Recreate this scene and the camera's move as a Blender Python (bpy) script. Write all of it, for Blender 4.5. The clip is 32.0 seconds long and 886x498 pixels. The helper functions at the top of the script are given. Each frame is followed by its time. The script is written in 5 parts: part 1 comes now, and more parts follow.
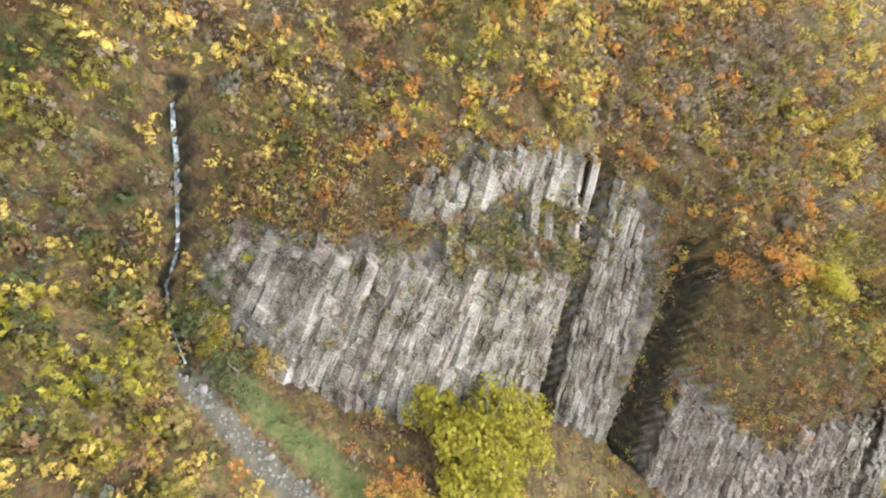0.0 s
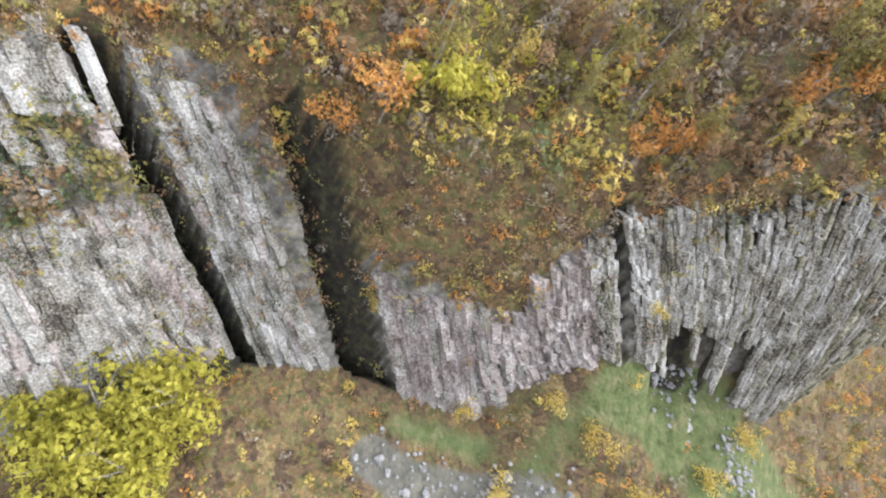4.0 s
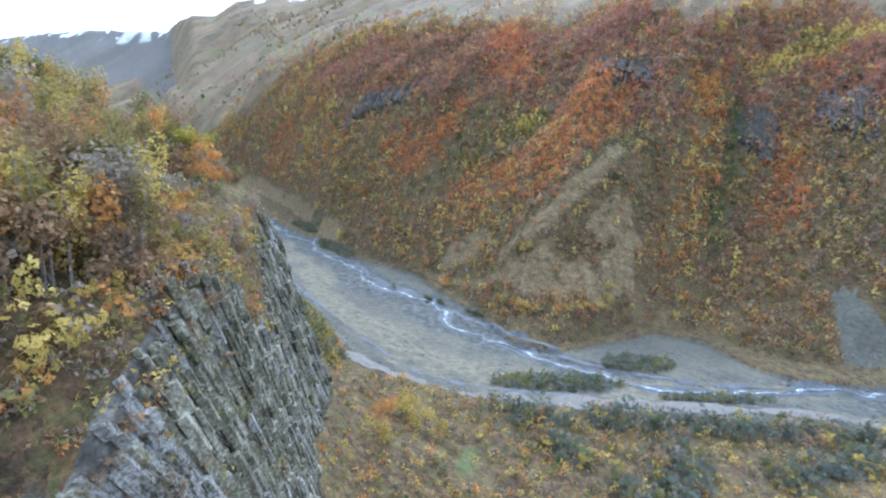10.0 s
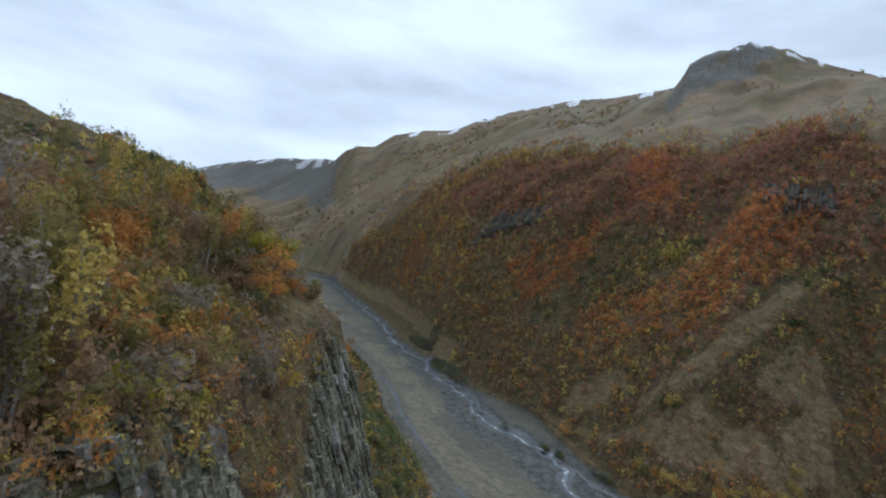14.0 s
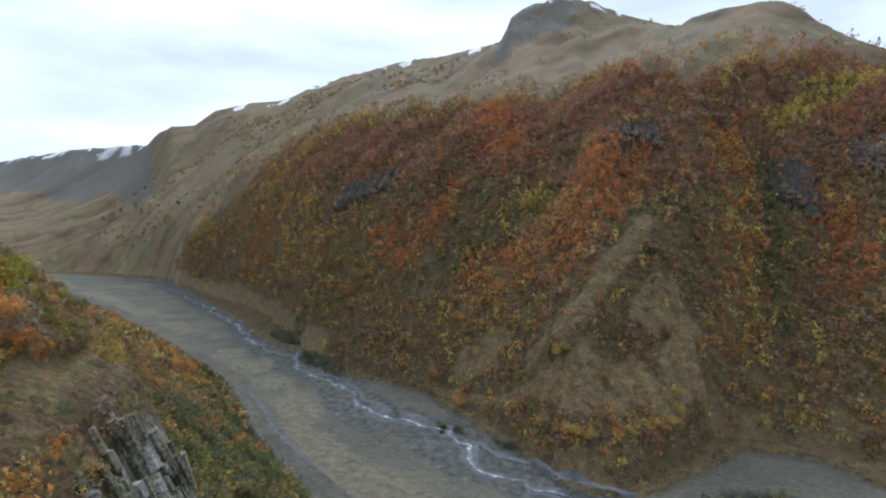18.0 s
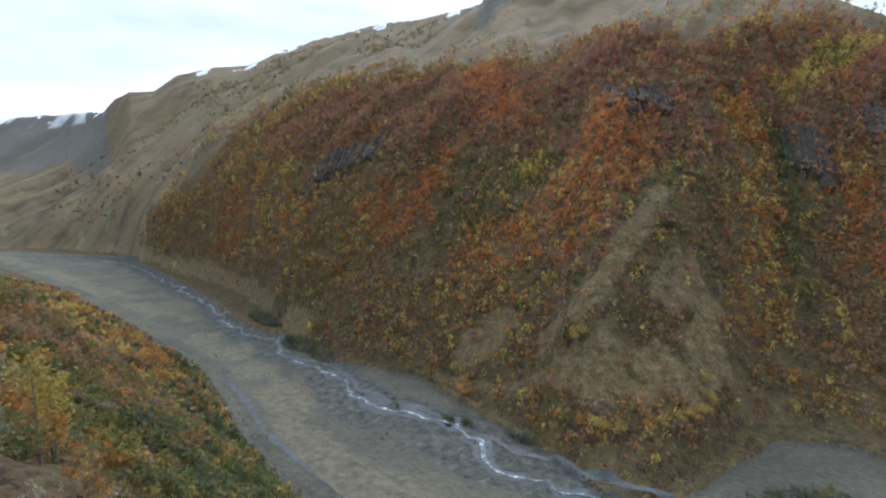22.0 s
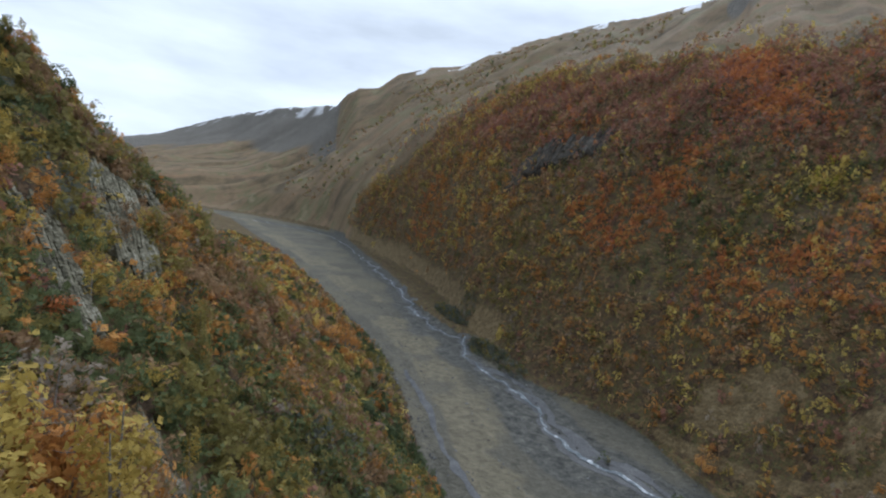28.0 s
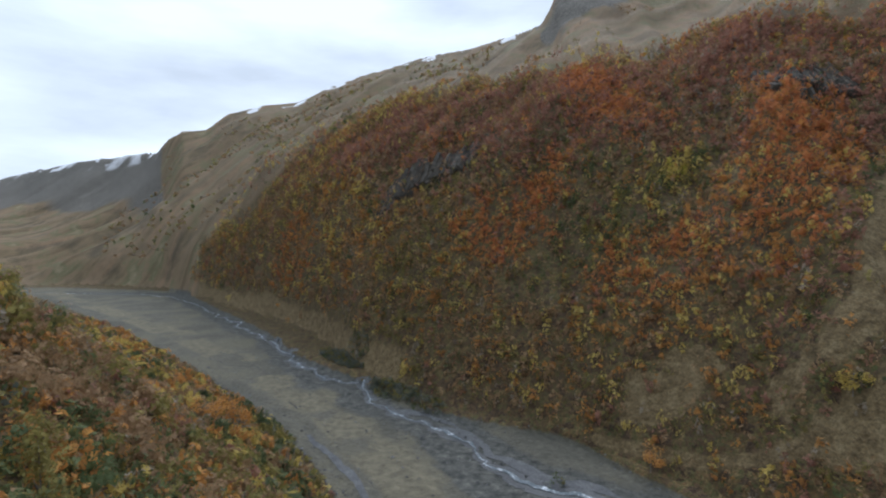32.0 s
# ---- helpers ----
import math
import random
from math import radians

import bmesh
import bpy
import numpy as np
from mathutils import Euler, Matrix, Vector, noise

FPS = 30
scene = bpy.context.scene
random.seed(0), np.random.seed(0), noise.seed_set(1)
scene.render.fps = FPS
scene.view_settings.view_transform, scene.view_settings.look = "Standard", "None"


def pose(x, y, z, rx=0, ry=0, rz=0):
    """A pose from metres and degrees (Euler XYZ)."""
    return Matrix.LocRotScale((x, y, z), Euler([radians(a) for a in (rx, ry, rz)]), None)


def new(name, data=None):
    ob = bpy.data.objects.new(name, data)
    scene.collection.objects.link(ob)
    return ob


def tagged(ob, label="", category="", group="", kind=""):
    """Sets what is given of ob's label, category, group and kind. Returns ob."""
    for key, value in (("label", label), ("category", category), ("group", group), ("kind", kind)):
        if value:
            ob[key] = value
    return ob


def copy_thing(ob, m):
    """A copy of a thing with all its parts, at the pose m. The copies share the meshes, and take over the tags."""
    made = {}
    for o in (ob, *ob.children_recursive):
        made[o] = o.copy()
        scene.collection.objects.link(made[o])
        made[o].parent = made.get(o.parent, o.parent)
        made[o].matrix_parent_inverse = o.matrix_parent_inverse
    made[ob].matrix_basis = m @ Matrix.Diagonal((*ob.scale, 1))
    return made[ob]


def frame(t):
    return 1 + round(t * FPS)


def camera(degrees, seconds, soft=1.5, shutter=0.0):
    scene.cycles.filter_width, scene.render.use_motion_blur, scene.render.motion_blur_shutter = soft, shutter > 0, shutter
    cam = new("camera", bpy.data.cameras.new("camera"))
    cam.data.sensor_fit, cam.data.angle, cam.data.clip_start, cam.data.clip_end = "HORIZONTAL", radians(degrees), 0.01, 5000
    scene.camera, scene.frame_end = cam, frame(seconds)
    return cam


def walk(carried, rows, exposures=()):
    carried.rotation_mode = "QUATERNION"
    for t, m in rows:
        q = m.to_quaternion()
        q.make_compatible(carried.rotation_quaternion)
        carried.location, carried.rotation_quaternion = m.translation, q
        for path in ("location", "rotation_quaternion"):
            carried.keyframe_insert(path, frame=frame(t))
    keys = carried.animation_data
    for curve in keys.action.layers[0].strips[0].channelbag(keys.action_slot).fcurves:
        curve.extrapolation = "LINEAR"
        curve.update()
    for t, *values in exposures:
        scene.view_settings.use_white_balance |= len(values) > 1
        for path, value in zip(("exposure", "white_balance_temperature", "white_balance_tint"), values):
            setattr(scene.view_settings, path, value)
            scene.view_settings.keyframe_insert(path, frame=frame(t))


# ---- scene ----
# The camera: a small aircraft that slides past a columnar cliff and on up the valley.
cam = camera(84.0, 32.0, soft=2.1)
PATH = [
    (0.0, -3.76, -75.95, -13.01, 36.94, -40.62, 86.83),
    (0.5, -2.89, -72.17, -10.61, 39.46, -36.97, 82.30),
    (1.0, -2.12, -68.45, -8.46, 36.49, -32.65, 82.74),
    (1.5, -1.47, -64.71, -6.66, 35.48, -28.42, 83.45),
    (2.0, -0.94, -60.91, -5.17, 34.40, -24.08, 82.96),
    (2.5, -0.60, -57.05, -3.94, 32.00, -20.70, 85.14),
    (4.5, -3.18, -41.36, -3.10, 43.76, -23.69, 51.37),
    (5.0, -2.63, -37.45, -2.40, 50.35, -6.11, 19.28),
    (5.5, -2.31, -34.83, -1.67, 52.26, -1.30, 10.67),
    (6.0, -2.02, -32.75, -0.94, 62.71, 0.89, 4.91),
    (6.5, -1.68, -30.50, -0.55, 70.39, 3.40, -3.22),
    (7.0, -1.48, -28.41, -0.04, 70.72, 8.17, -13.17),
    (7.5, -1.49, -26.62, 0.41, 71.73, 3.85, -19.03),
    (8.0, -1.33, -24.78, 0.69, 74.16, -0.15, -17.33),
    (8.5, -1.21, -22.91, 0.85, 76.68, -0.31, -17.22),
    (9.0, -1.09, -20.89, 1.00, 75.36, -4.21, -15.07),
    (9.5, -0.85, -18.89, 1.01, 77.27, -4.44, -11.23),
    (10.0, -0.63, -17.04, 1.01, 78.42, -4.28, -9.69),
    (10.5, -0.42, -15.29, 0.99, 80.38, -4.10, -9.07),
    (11.0, -0.10, -13.60, 0.98, 81.90, -4.11, -6.18),
    (11.5, 0.11, -11.92, 1.15, 81.72, -5.35, -4.27),
    (12.0, 0.31, -10.40, 1.38, 81.73, -5.75, -4.17),
    (12.5, 0.49, -8.87, 1.53, 82.46, -7.66, -3.28),
    (13.0, 0.76, -7.46, 1.34, 86.87, -5.64, -0.50),
    (13.5, 1.11, -5.97, 1.18, 90.65, -6.04, 3.14),
    (15.5, 3.21, -2.66, 1.75, 90.36, -9.72, 8.01),
    (16.0, 2.95, -1.39, 1.98, 88.18, -4.33, 8.11),
    (16.5, 2.06, 1.42, 1.95, 87.22, 2.20, 3.31),
    (17.0, 0.83, 4.95, 1.75, 86.13, -0.82, -8.93),
    (17.5, 0.39, 7.29, 1.65, 86.13, 2.82, -12.18),
    (18.0, 0.09, 8.81, 1.56, 88.16, 0.64, -11.49),
    (18.5, -0.40, 10.30, 1.56, 88.95, -1.47, -12.21),
    (19.0, -0.84, 11.85, 1.71, 87.56, -1.41, -14.34),
    (19.5, -1.18, 13.46, 1.69, 87.92, -3.64, -14.53),
    (20.0, -1.69, 14.92, 1.58, 88.54, -3.08, -16.08),
    (20.5, -2.33, 16.40, 1.63, 87.59, -4.19, -14.78),
    (21.0, -2.79, 17.92, 1.80, 86.28, -2.39, -11.92),
    (21.5, -3.20, 19.50, 2.02, 84.52, -0.80, -12.56),
    (22.0, -3.66, 21.03, 1.85, 84.87, 0.87, -14.68),
    (22.5, -4.45, 22.19, 1.34, 87.40, -2.10, -13.46),
    (23.0, -5.32, 23.14, 0.84, 89.69, -3.68, -12.07),
    (23.5, -6.03, 24.54, 0.48, 90.20, -5.85, -10.68),
    (24.0, -6.40, 26.57, 0.28, 90.36, -10.13, -7.09),
    (24.5, -6.70, 28.31, 0.11, 90.32, -10.87, -4.17),
    (25.0, -7.32, 29.56, -0.07, 89.96, -10.98, -3.57),
    (25.5, -7.94, 30.93, -0.18, 89.04, -10.38, -2.07),
    (26.0, -8.42, 32.58, -0.32, 87.19, -10.75, 1.35),
    (26.5, -8.99, 34.15, -0.51, 86.93, -11.28, 2.97),
    (28.5, -10.05, 42.51, -1.72, 84.59, -2.89, 8.45),
    (29.0, -10.34, 43.02, -1.86, 85.41, -0.90, 10.07),
    (29.5, -10.90, 43.74, -2.02, 86.00, -2.18, 10.91),
    (30.0, -12.12, 45.32, -2.38, 86.88, -0.12, 6.87),
    (30.5, -14.02, 47.52, -2.97, 87.52, -3.42, -0.65),
    (31.0, -15.69, 49.23, -3.58, 90.33, -0.65, -6.15),
    (31.5, -16.71, 50.55, -3.76, 90.34, 0.31, -7.95),
    (32.0, -17.52, 51.53, -3.79, 89.36, 1.67, -10.77),
]
EXPOSURE = [(0.0, 1.8, 6400, 12), (2.5, 1.8, 6150, 14), (4.5, 1.88, 5700, 16), (6.0, 1.98, 5230, 21), (7.0, 1.65, 4950, 16), (9.0, 1.57, 4770, 12), (10.0, 1.45, 4750, 11), (11.0, 1.05, 4700, 9), (12.0, 0.85, 4750, 7), (13.0, 0.37, 4980, 8),
            (15.5, -0.35, 5600, 9), (16.0, -0.33, 5620, 9), (17.0, 0.08, 5580, 10), (18.0, 0.28, 5400, 10), (19.0, 0.15, 5580, 11), (21.0, 0.25, 5450, 10), (22.0, 0.42, 5350, 9), (23.2, 0.33, 5500, 10), (24.0, 0.03, 5650, 11), (25.0, -0.12, 5700, 11),
            (26.5, -0.1, 5620, 11), (29.0, 0.15, 5480, 11), (31.0, 0.15, 5480, 11), (32.0, 0.1, 5480, 11)]
walk(cam, [(t, pose(*p)) for t, *p in PATH], EXPOSURE)

# ---- sky and sun: a high, broken overcast ----
SUN_ELEVATION, SUN_ROTATION = radians(48), radians(200)
world = bpy.data.worlds.new("overcast_sky")
scene.world = world
world.use_nodes = True
wn, wl = world.node_tree.nodes, world.node_tree.links
wn.clear()
sky = wn.new("ShaderNodeTexSky")
sky.sky_type, sky.sun_disc = "NISHITA", False
sky.sun_elevation, sky.sun_rotation = SUN_ELEVATION, SUN_ROTATION
sky_bg = wn.new("ShaderNodeBackground")
sky_bg.inputs["Strength"].default_value = 0.07
cloud_bg = wn.new("ShaderNodeBackground")
cloud_bg.inputs["Strength"].default_value = 1.17
coord = wn.new("ShaderNodeTexCoord")
stretch = wn.new("ShaderNodeMapping")
stretch.inputs["Scale"].default_value = (1.0, 1.0, 3.6)
cloud_noise = wn.new("ShaderNodeTexNoise")
cloud_noise.inputs["Scale"].default_value = 1.9
cloud_noise.inputs["Detail"].default_value = 7.0
cloud_noise.inputs["Roughness"].default_value = 0.52
cloud_ramp = wn.new("ShaderNodeValToRGB")
cloud_ramp.color_ramp.elements[0].position, cloud_ramp.color_ramp.elements[0].color = 0.36, (0.60, 0.625, 0.635, 1)
cloud_ramp.color_ramp.elements[1].position, cloud_ramp.color_ramp.elements[1].color = 0.62, (0.90, 0.93, 0.93, 1)
cover = wn.new("ShaderNodeMixShader")
cover.inputs[0].default_value = 0.94
world_out = wn.new("ShaderNodeOutputWorld")
wl.new(coord.outputs["Generated"], stretch.inputs["Vector"])
wl.new(stretch.outputs[0], cloud_noise.inputs["Vector"])
wl.new(cloud_noise.outputs["Fac"], cloud_ramp.inputs[0])
wl.new(cloud_ramp.outputs[0], cloud_bg.inputs["Color"])
wl.new(sky.outputs[0], sky_bg.inputs["Color"])
wl.new(sky_bg.outputs[0], cover.inputs[1])
wl.new(cloud_bg.outputs[0], cover.inputs[2])
wl.new(cover.outputs[0], world_out.inputs["Surface"])

sun_data = bpy.data.lights.new("sun", "SUN")
sun_data.energy, sun_data.angle, sun_data.color = 1.9, radians(25), (1.0, 0.95, 0.88)
sun = new("sun", sun_data)
sun.rotation_euler = (radians(42), 0, radians(160))


# ---- materials ----
def material(name, colours, scale, rough=0.9, bump=0.3, detail_scale=None, spread=0.0, translucent=0.0, coords="Object", bump_distance=0.1, holes=0.0, span=0.17):
    """A procedural surface: a colour ramp over two sizes of noise, a change from piece to piece, and relief."""
    m = bpy.data.materials.new(name)
    m.use_nodes = True
    n, l = m.node_tree.nodes, m.node_tree.links
    bsdf = n["Principled BSDF"]
    bsdf.inputs["Roughness"].default_value = rough
    bsdf.inputs["Specular IOR Level"].default_value = 0.25
    tc = n.new("ShaderNodeTexCoord")
    big = n.new("ShaderNodeTexNoise")
    big.inputs["Scale"].default_value, big.inputs["Detail"].default_value = scale, 6.0
    fine = n.new("ShaderNodeTexNoise")
    fine.inputs["Scale"].default_value, fine.inputs["Detail"].default_value = detail_scale or scale * 9, 5.0
    mix = n.new("ShaderNodeMath")
    mix.operation = "MULTIPLY_ADD"
    mix.inputs[1].default_value = 0.5
    half = n.new("ShaderNodeMath")
    half.operation = "MULTIPLY"
    half.inputs[1].default_value = 0.5
    ramp = n.new("ShaderNodeValToRGB")
    while len(ramp.color_ramp.elements) < len(colours):
        ramp.color_ramp.elements.new(0.5)
    for k, c in enumerate(colours):
        ramp.color_ramp.elements[k].position = 0.5 - span + 2 * span * k / max(1, len(colours) - 1)
        ramp.color_ramp.elements[k].color = (*c, 1)
    for tex in (big, fine):
        l.new(tc.outputs[coords], tex.inputs["Vector"])
    l.new(fine.outputs["Fac"], half.inputs[0])
    l.new(big.outputs["Fac"], mix.inputs[0])
    l.new(half.outputs[0], mix.inputs[2])
    last = mix.outputs[0]
    if spread:
        geo = n.new("ShaderNodeNewGeometry")
        info = n.new("ShaderNodeObjectInfo")
        both = n.new("ShaderNodeMath")
        both.operation = "ADD"
        l.new(geo.outputs["Random Per Island"], both.inputs[0])
        l.new(info.outputs["Random"], both.inputs[1])
        vary = n.new("ShaderNodeMath")
        vary.operation = "MULTIPLY_ADD"
        vary.inputs[1].default_value = spread
        l.new(both.outputs[0], vary.inputs[0])
        sub = n.new("ShaderNodeMath")
        sub.operation = "SUBTRACT"
        sub.inputs[1].default_value = spread
        l.new(last, vary.inputs[2])
        l.new(vary.outputs[0], sub.inputs[0])
        last = sub.outputs[0]
    l.new(last, ramp.inputs[0])
    l.new(ramp.outputs[0], bsdf.inputs["Base Color"])
    if bump:
        b = n.new("ShaderNodeBump")
        b.inputs["Strength"].default_value, b.inputs["Distance"].default_value = bump, bump_distance
        l.new(fine.outputs["Fac"], b.inputs["Height"])
        l.new(b.outputs[0], bsdf.inputs["Normal"])
    if translucent:
        out = n["Material Output"]
        tr = n.new("ShaderNodeBsdfTranslucent")
        ms = n.new("ShaderNodeMixShader")
        ms.inputs[0].default_value = translucent
        l.new(ramp.outputs[0], tr.inputs["Color"])
        l.new(bsdf.outputs[0], ms.inputs[1])
        l.new(tr.outputs[0], ms.inputs[2])
        l.new(ms.outputs[0], out.inputs["Surface"])
        if holes:
            # gaps between the single leaves of a clump
            gap = n.new("ShaderNodeTexNoise")
            gap.inputs["Scale"].default_value, gap.inputs["Detail"].default_value, gap.inputs["Roughness"].default_value = holes, 2.0, 0.7
            l.new(tc.outputs[coords], gap.inputs["Vector"])
            over = n.new("ShaderNodeMath")
            over.operation = "GREATER_THAN"
            over.inputs[1].default_value = 0.53
            l.new(gap.outputs["Fac"], over.inputs[0])
            clear = n.new("ShaderNodeBsdfTransparent")
            cut = n.new("ShaderNodeMixShader")
            l.new(over.outputs[0], cut.inputs[0])
            l.new(ms.outputs[0], cut.inputs[1])
            l.new(clear.outputs[0], cut.inputs[2])
            l.new(cut.outputs[0], out.inputs["Surface"])
    return m


def leaf(name, dark, mid, light):
    return material(name, [dark, mid, light], 0.35, rough=0.8, bump=0, detail_scale=3.0, spread=0.16, translucent=0.42, holes=8.5)


LEAVES = {
    "red": leaf("leaf_rust_red", (0.231, 0.080, 0.033), (0.415, 0.149, 0.053), (0.553, 0.232, 0.078)),
    "maroon": leaf("leaf_dark_maroon", (0.172, 0.086, 0.062), (0.28, 0.137, 0.095), (0.39, 0.204, 0.142)),
    "orange": leaf("leaf_orange", (0.281, 0.124, 0.035), (0.492, 0.238, 0.063), (0.643, 0.356, 0.107)),
    "yellow": leaf("leaf_yellow", (0.279, 0.200, 0.045), (0.465, 0.347, 0.083), (0.600, 0.473, 0.134)),
    "lime": leaf("leaf_yellow_green", (0.187, 0.170, 0.019), (0.325, 0.295, 0.037), (0.453, 0.400, 0.074)),
    "olive": leaf("leaf_olive", (0.12, 0.104, 0.034), (0.208, 0.178, 0.054), (0.315, 0.27, 0.085)),
    "green": leaf("leaf_dark_green", (0.048, 0.064, 0.027), (0.092, 0.115, 0.046), (0.155, 0.178, 0.074)),
    "brown": leaf("leaf_dry_brown", (0.15, 0.094, 0.05), (0.262, 0.165, 0.085), (0.38, 0.258, 0.14)),
    "bare": leaf("bare_twigs_greyish", (0.150, 0.122, 0.088), (0.255, 0.212, 0.160), (0.375, 0.322, 0.252)),
    "willow": leaf("leaf_grey_green", (0.088, 0.096, 0.074), (0.145, 0.155, 0.122), (0.215, 0.225, 0.18)),
}
BARK = material("pale_grey_bark", [(0.08, 0.068, 0.056), (0.18, 0.155, 0.13), (0.30, 0.275, 0.24)], 2.0, bump=0.4)
BIRCH_BARK = material("white_birch_bark", [(0.07, 0.063, 0.055), (0.24, 0.225, 0.20), (0.42, 0.40, 0.365)], 2.5, bump=0.4)
BASALT = material("weathered_grey_basalt", [(0.042, 0.036, 0.027), (0.098, 0.087, 0.063), (0.152, 0.140, 0.117), (0.195, 0.184, 0.161), (0.235, 0.224, 0.200), (0.335, 0.322, 0.293)], 0.5,
                  rough=0.9, bump=1.0, detail_scale=6.5, spread=0.07, bump_distance=0.16, span=0.115)
PINK_BASALT = material("pinkish_weathered_basalt", [(0.070, 0.055, 0.046), (0.155, 0.129, 0.114), (0.208, 0.182, 0.164), (0.320, 0.295, 0.270)], 0.45,
                       rough=0.9, bump=0.9, detail_scale=5.0, spread=0.06, bump_distance=0.14, span=0.12)
LICHEN_ROCK = material("greenish_lichen_rock", [(0.040, 0.037, 0.022), (0.096, 0.088, 0.057), (0.155, 0.143, 0.099), (0.265, 0.250, 0.188)], 0.7,
                       rough=0.9, bump=0.9, detail_scale=5.0, spread=0.08, bump_distance=0.12, span=0.125)
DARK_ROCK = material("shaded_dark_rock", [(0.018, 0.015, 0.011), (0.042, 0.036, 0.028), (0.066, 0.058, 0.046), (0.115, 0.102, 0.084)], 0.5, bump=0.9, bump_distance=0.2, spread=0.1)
PEBBLE = material("grey_river_stone", [(0.065, 0.065, 0.064), (0.13, 0.128, 0.125), (0.25, 0.247, 0.24)], 1.2, bump=0.4, spread=0.2)
BOULDER = material("lichen_grey_boulder", [(0.07, 0.068, 0.064), (0.15, 0.145, 0.138), (0.27, 0.265, 0.255)], 1.1, bump=0.6, spread=0.15)


# ---- plan of the valley ----
def fade(a, b, v):
    t = np.clip((v - a) / (b - a), 0, 1)
    return t * t * (3 - 2 * t)


LATTICE = np.random.RandomState(7).rand(256, 256)


def ripple(x, y, size, octaves=4):
    """Smooth random relief about zero, with bumps of the given size."""
    total, amp, norm = 0.0, 1.0, 0.0
    for k in range(octaves):
        u, v = x / size + 17.3 * k, y / size + 9.1 * k
        i, j = np.floor(u).astype(int), np.floor(v).astype(int)
        f, g = u - i, v - j
        f, g = f * f * (3 - 2 * f), g * g * (3 - 2 * g)
        a, b = LATTICE[i % 256, j % 256], LATTICE[(i + 1) % 256, j % 256]
        c, d = LATTICE[i % 256, (j + 1) % 256], LATTICE[(i + 1) % 256, (j + 1) % 256]
        total = total + amp * ((a * (1 - f) + b * f) * (1 - g) + (c * (1 - f) + d * f) * g - 0.5)
        norm, amp, size = norm + amp, amp * 0.5, size * 0.5
    return total / norm * 2


def near_line(x, y, line):
    """Distance to a polyline."""
    best = np.full(np.shape(x), 1e9)
    for (ax, ay), (bx, by) in zip(line, line[1:]):
        ux, uy = bx - ax, by - ay
        t = np.clip(((x - ax) * ux + (y - ay) * uy) / (ux * ux + uy * uy), 0, 1)
        best = np.minimum(best, np.hypot(x - ax - t * ux, y - ay - t * uy))
    return best


def inside(x, y, ring):
    hit = np.zeros(np.shape(x), bool)
    for (ax, ay), (bx, by) in zip(ring, ring[1:] + ring[:1]):
        if ay != by:
            hit ^= ((ay > y) != (by > y)) & (x < (bx - ax) * (y - ay) / (by - ay) + ax)
    return hit


STREAM = [(-700, 490), (-330, 455), (-222, 429), (-128, 388), (-75, 286), (-48, 236), (-34, 198), (-23, 176), (-16, 175), (-13, 155), (-3, 144),
          (3, 127), (7, 118), (15, 113), (20.5, 104), (23, 93), (28, 87), (32, 81), (37, 77), (42, 71), (49, 65), (57, 60), (75, 58),
          (94, 59), (131, 54), (230, 40), (600, -30)]
LEFT_EDGE = [(-700, 460), (-330, 430), (-220, 413), (-104, 262), (-60, 196), (-45, 170), (-31, 148), (-23, 127), (-17, 108), (-4, 83), (4, 67), (12, 59),
             (21, 55), (46, 51), (81, 47), (95, 40), (110, 36), (230, 14), (600, -60)]
RIGHT_EDGE = [(600, -10), (230, 48), (131, 58), (90, 62), (85, 69), (82, 81), (71, 85), (57, 80), (44, 76), (35, 80), (32, 93), (23, 117),
              (20, 131), (7, 141), (-3, 151), (-10, 163), (-18, 178), (-32, 200), (-50, 247), (-125, 395), (-230, 462), (-400, 490), (-700, 520)]
BED = LEFT_EDGE + RIGHT_EDGE
SLOPE_FOOT = [(-900, 560), (-420, 510), (-220, 470), (-140, 410), (-78, 311), (-32, 232), (-14, 178), (0, 151), (21, 126), (26, 115), (31, 102), (33, 92), (36, 82),
              (46, 79.5), (58, 84), (72, 89), (84, 86), (92, 73), (103, 67), (121, 65), (230, 55), (900, -40)]
ROAD = [(-4, 80), (3, 68.5), (12, 61), (21, 57), (46, 54), (64, 52.5), (81, 50), (91, 46), (100, 39.5), (130, 33), (230, 16)]
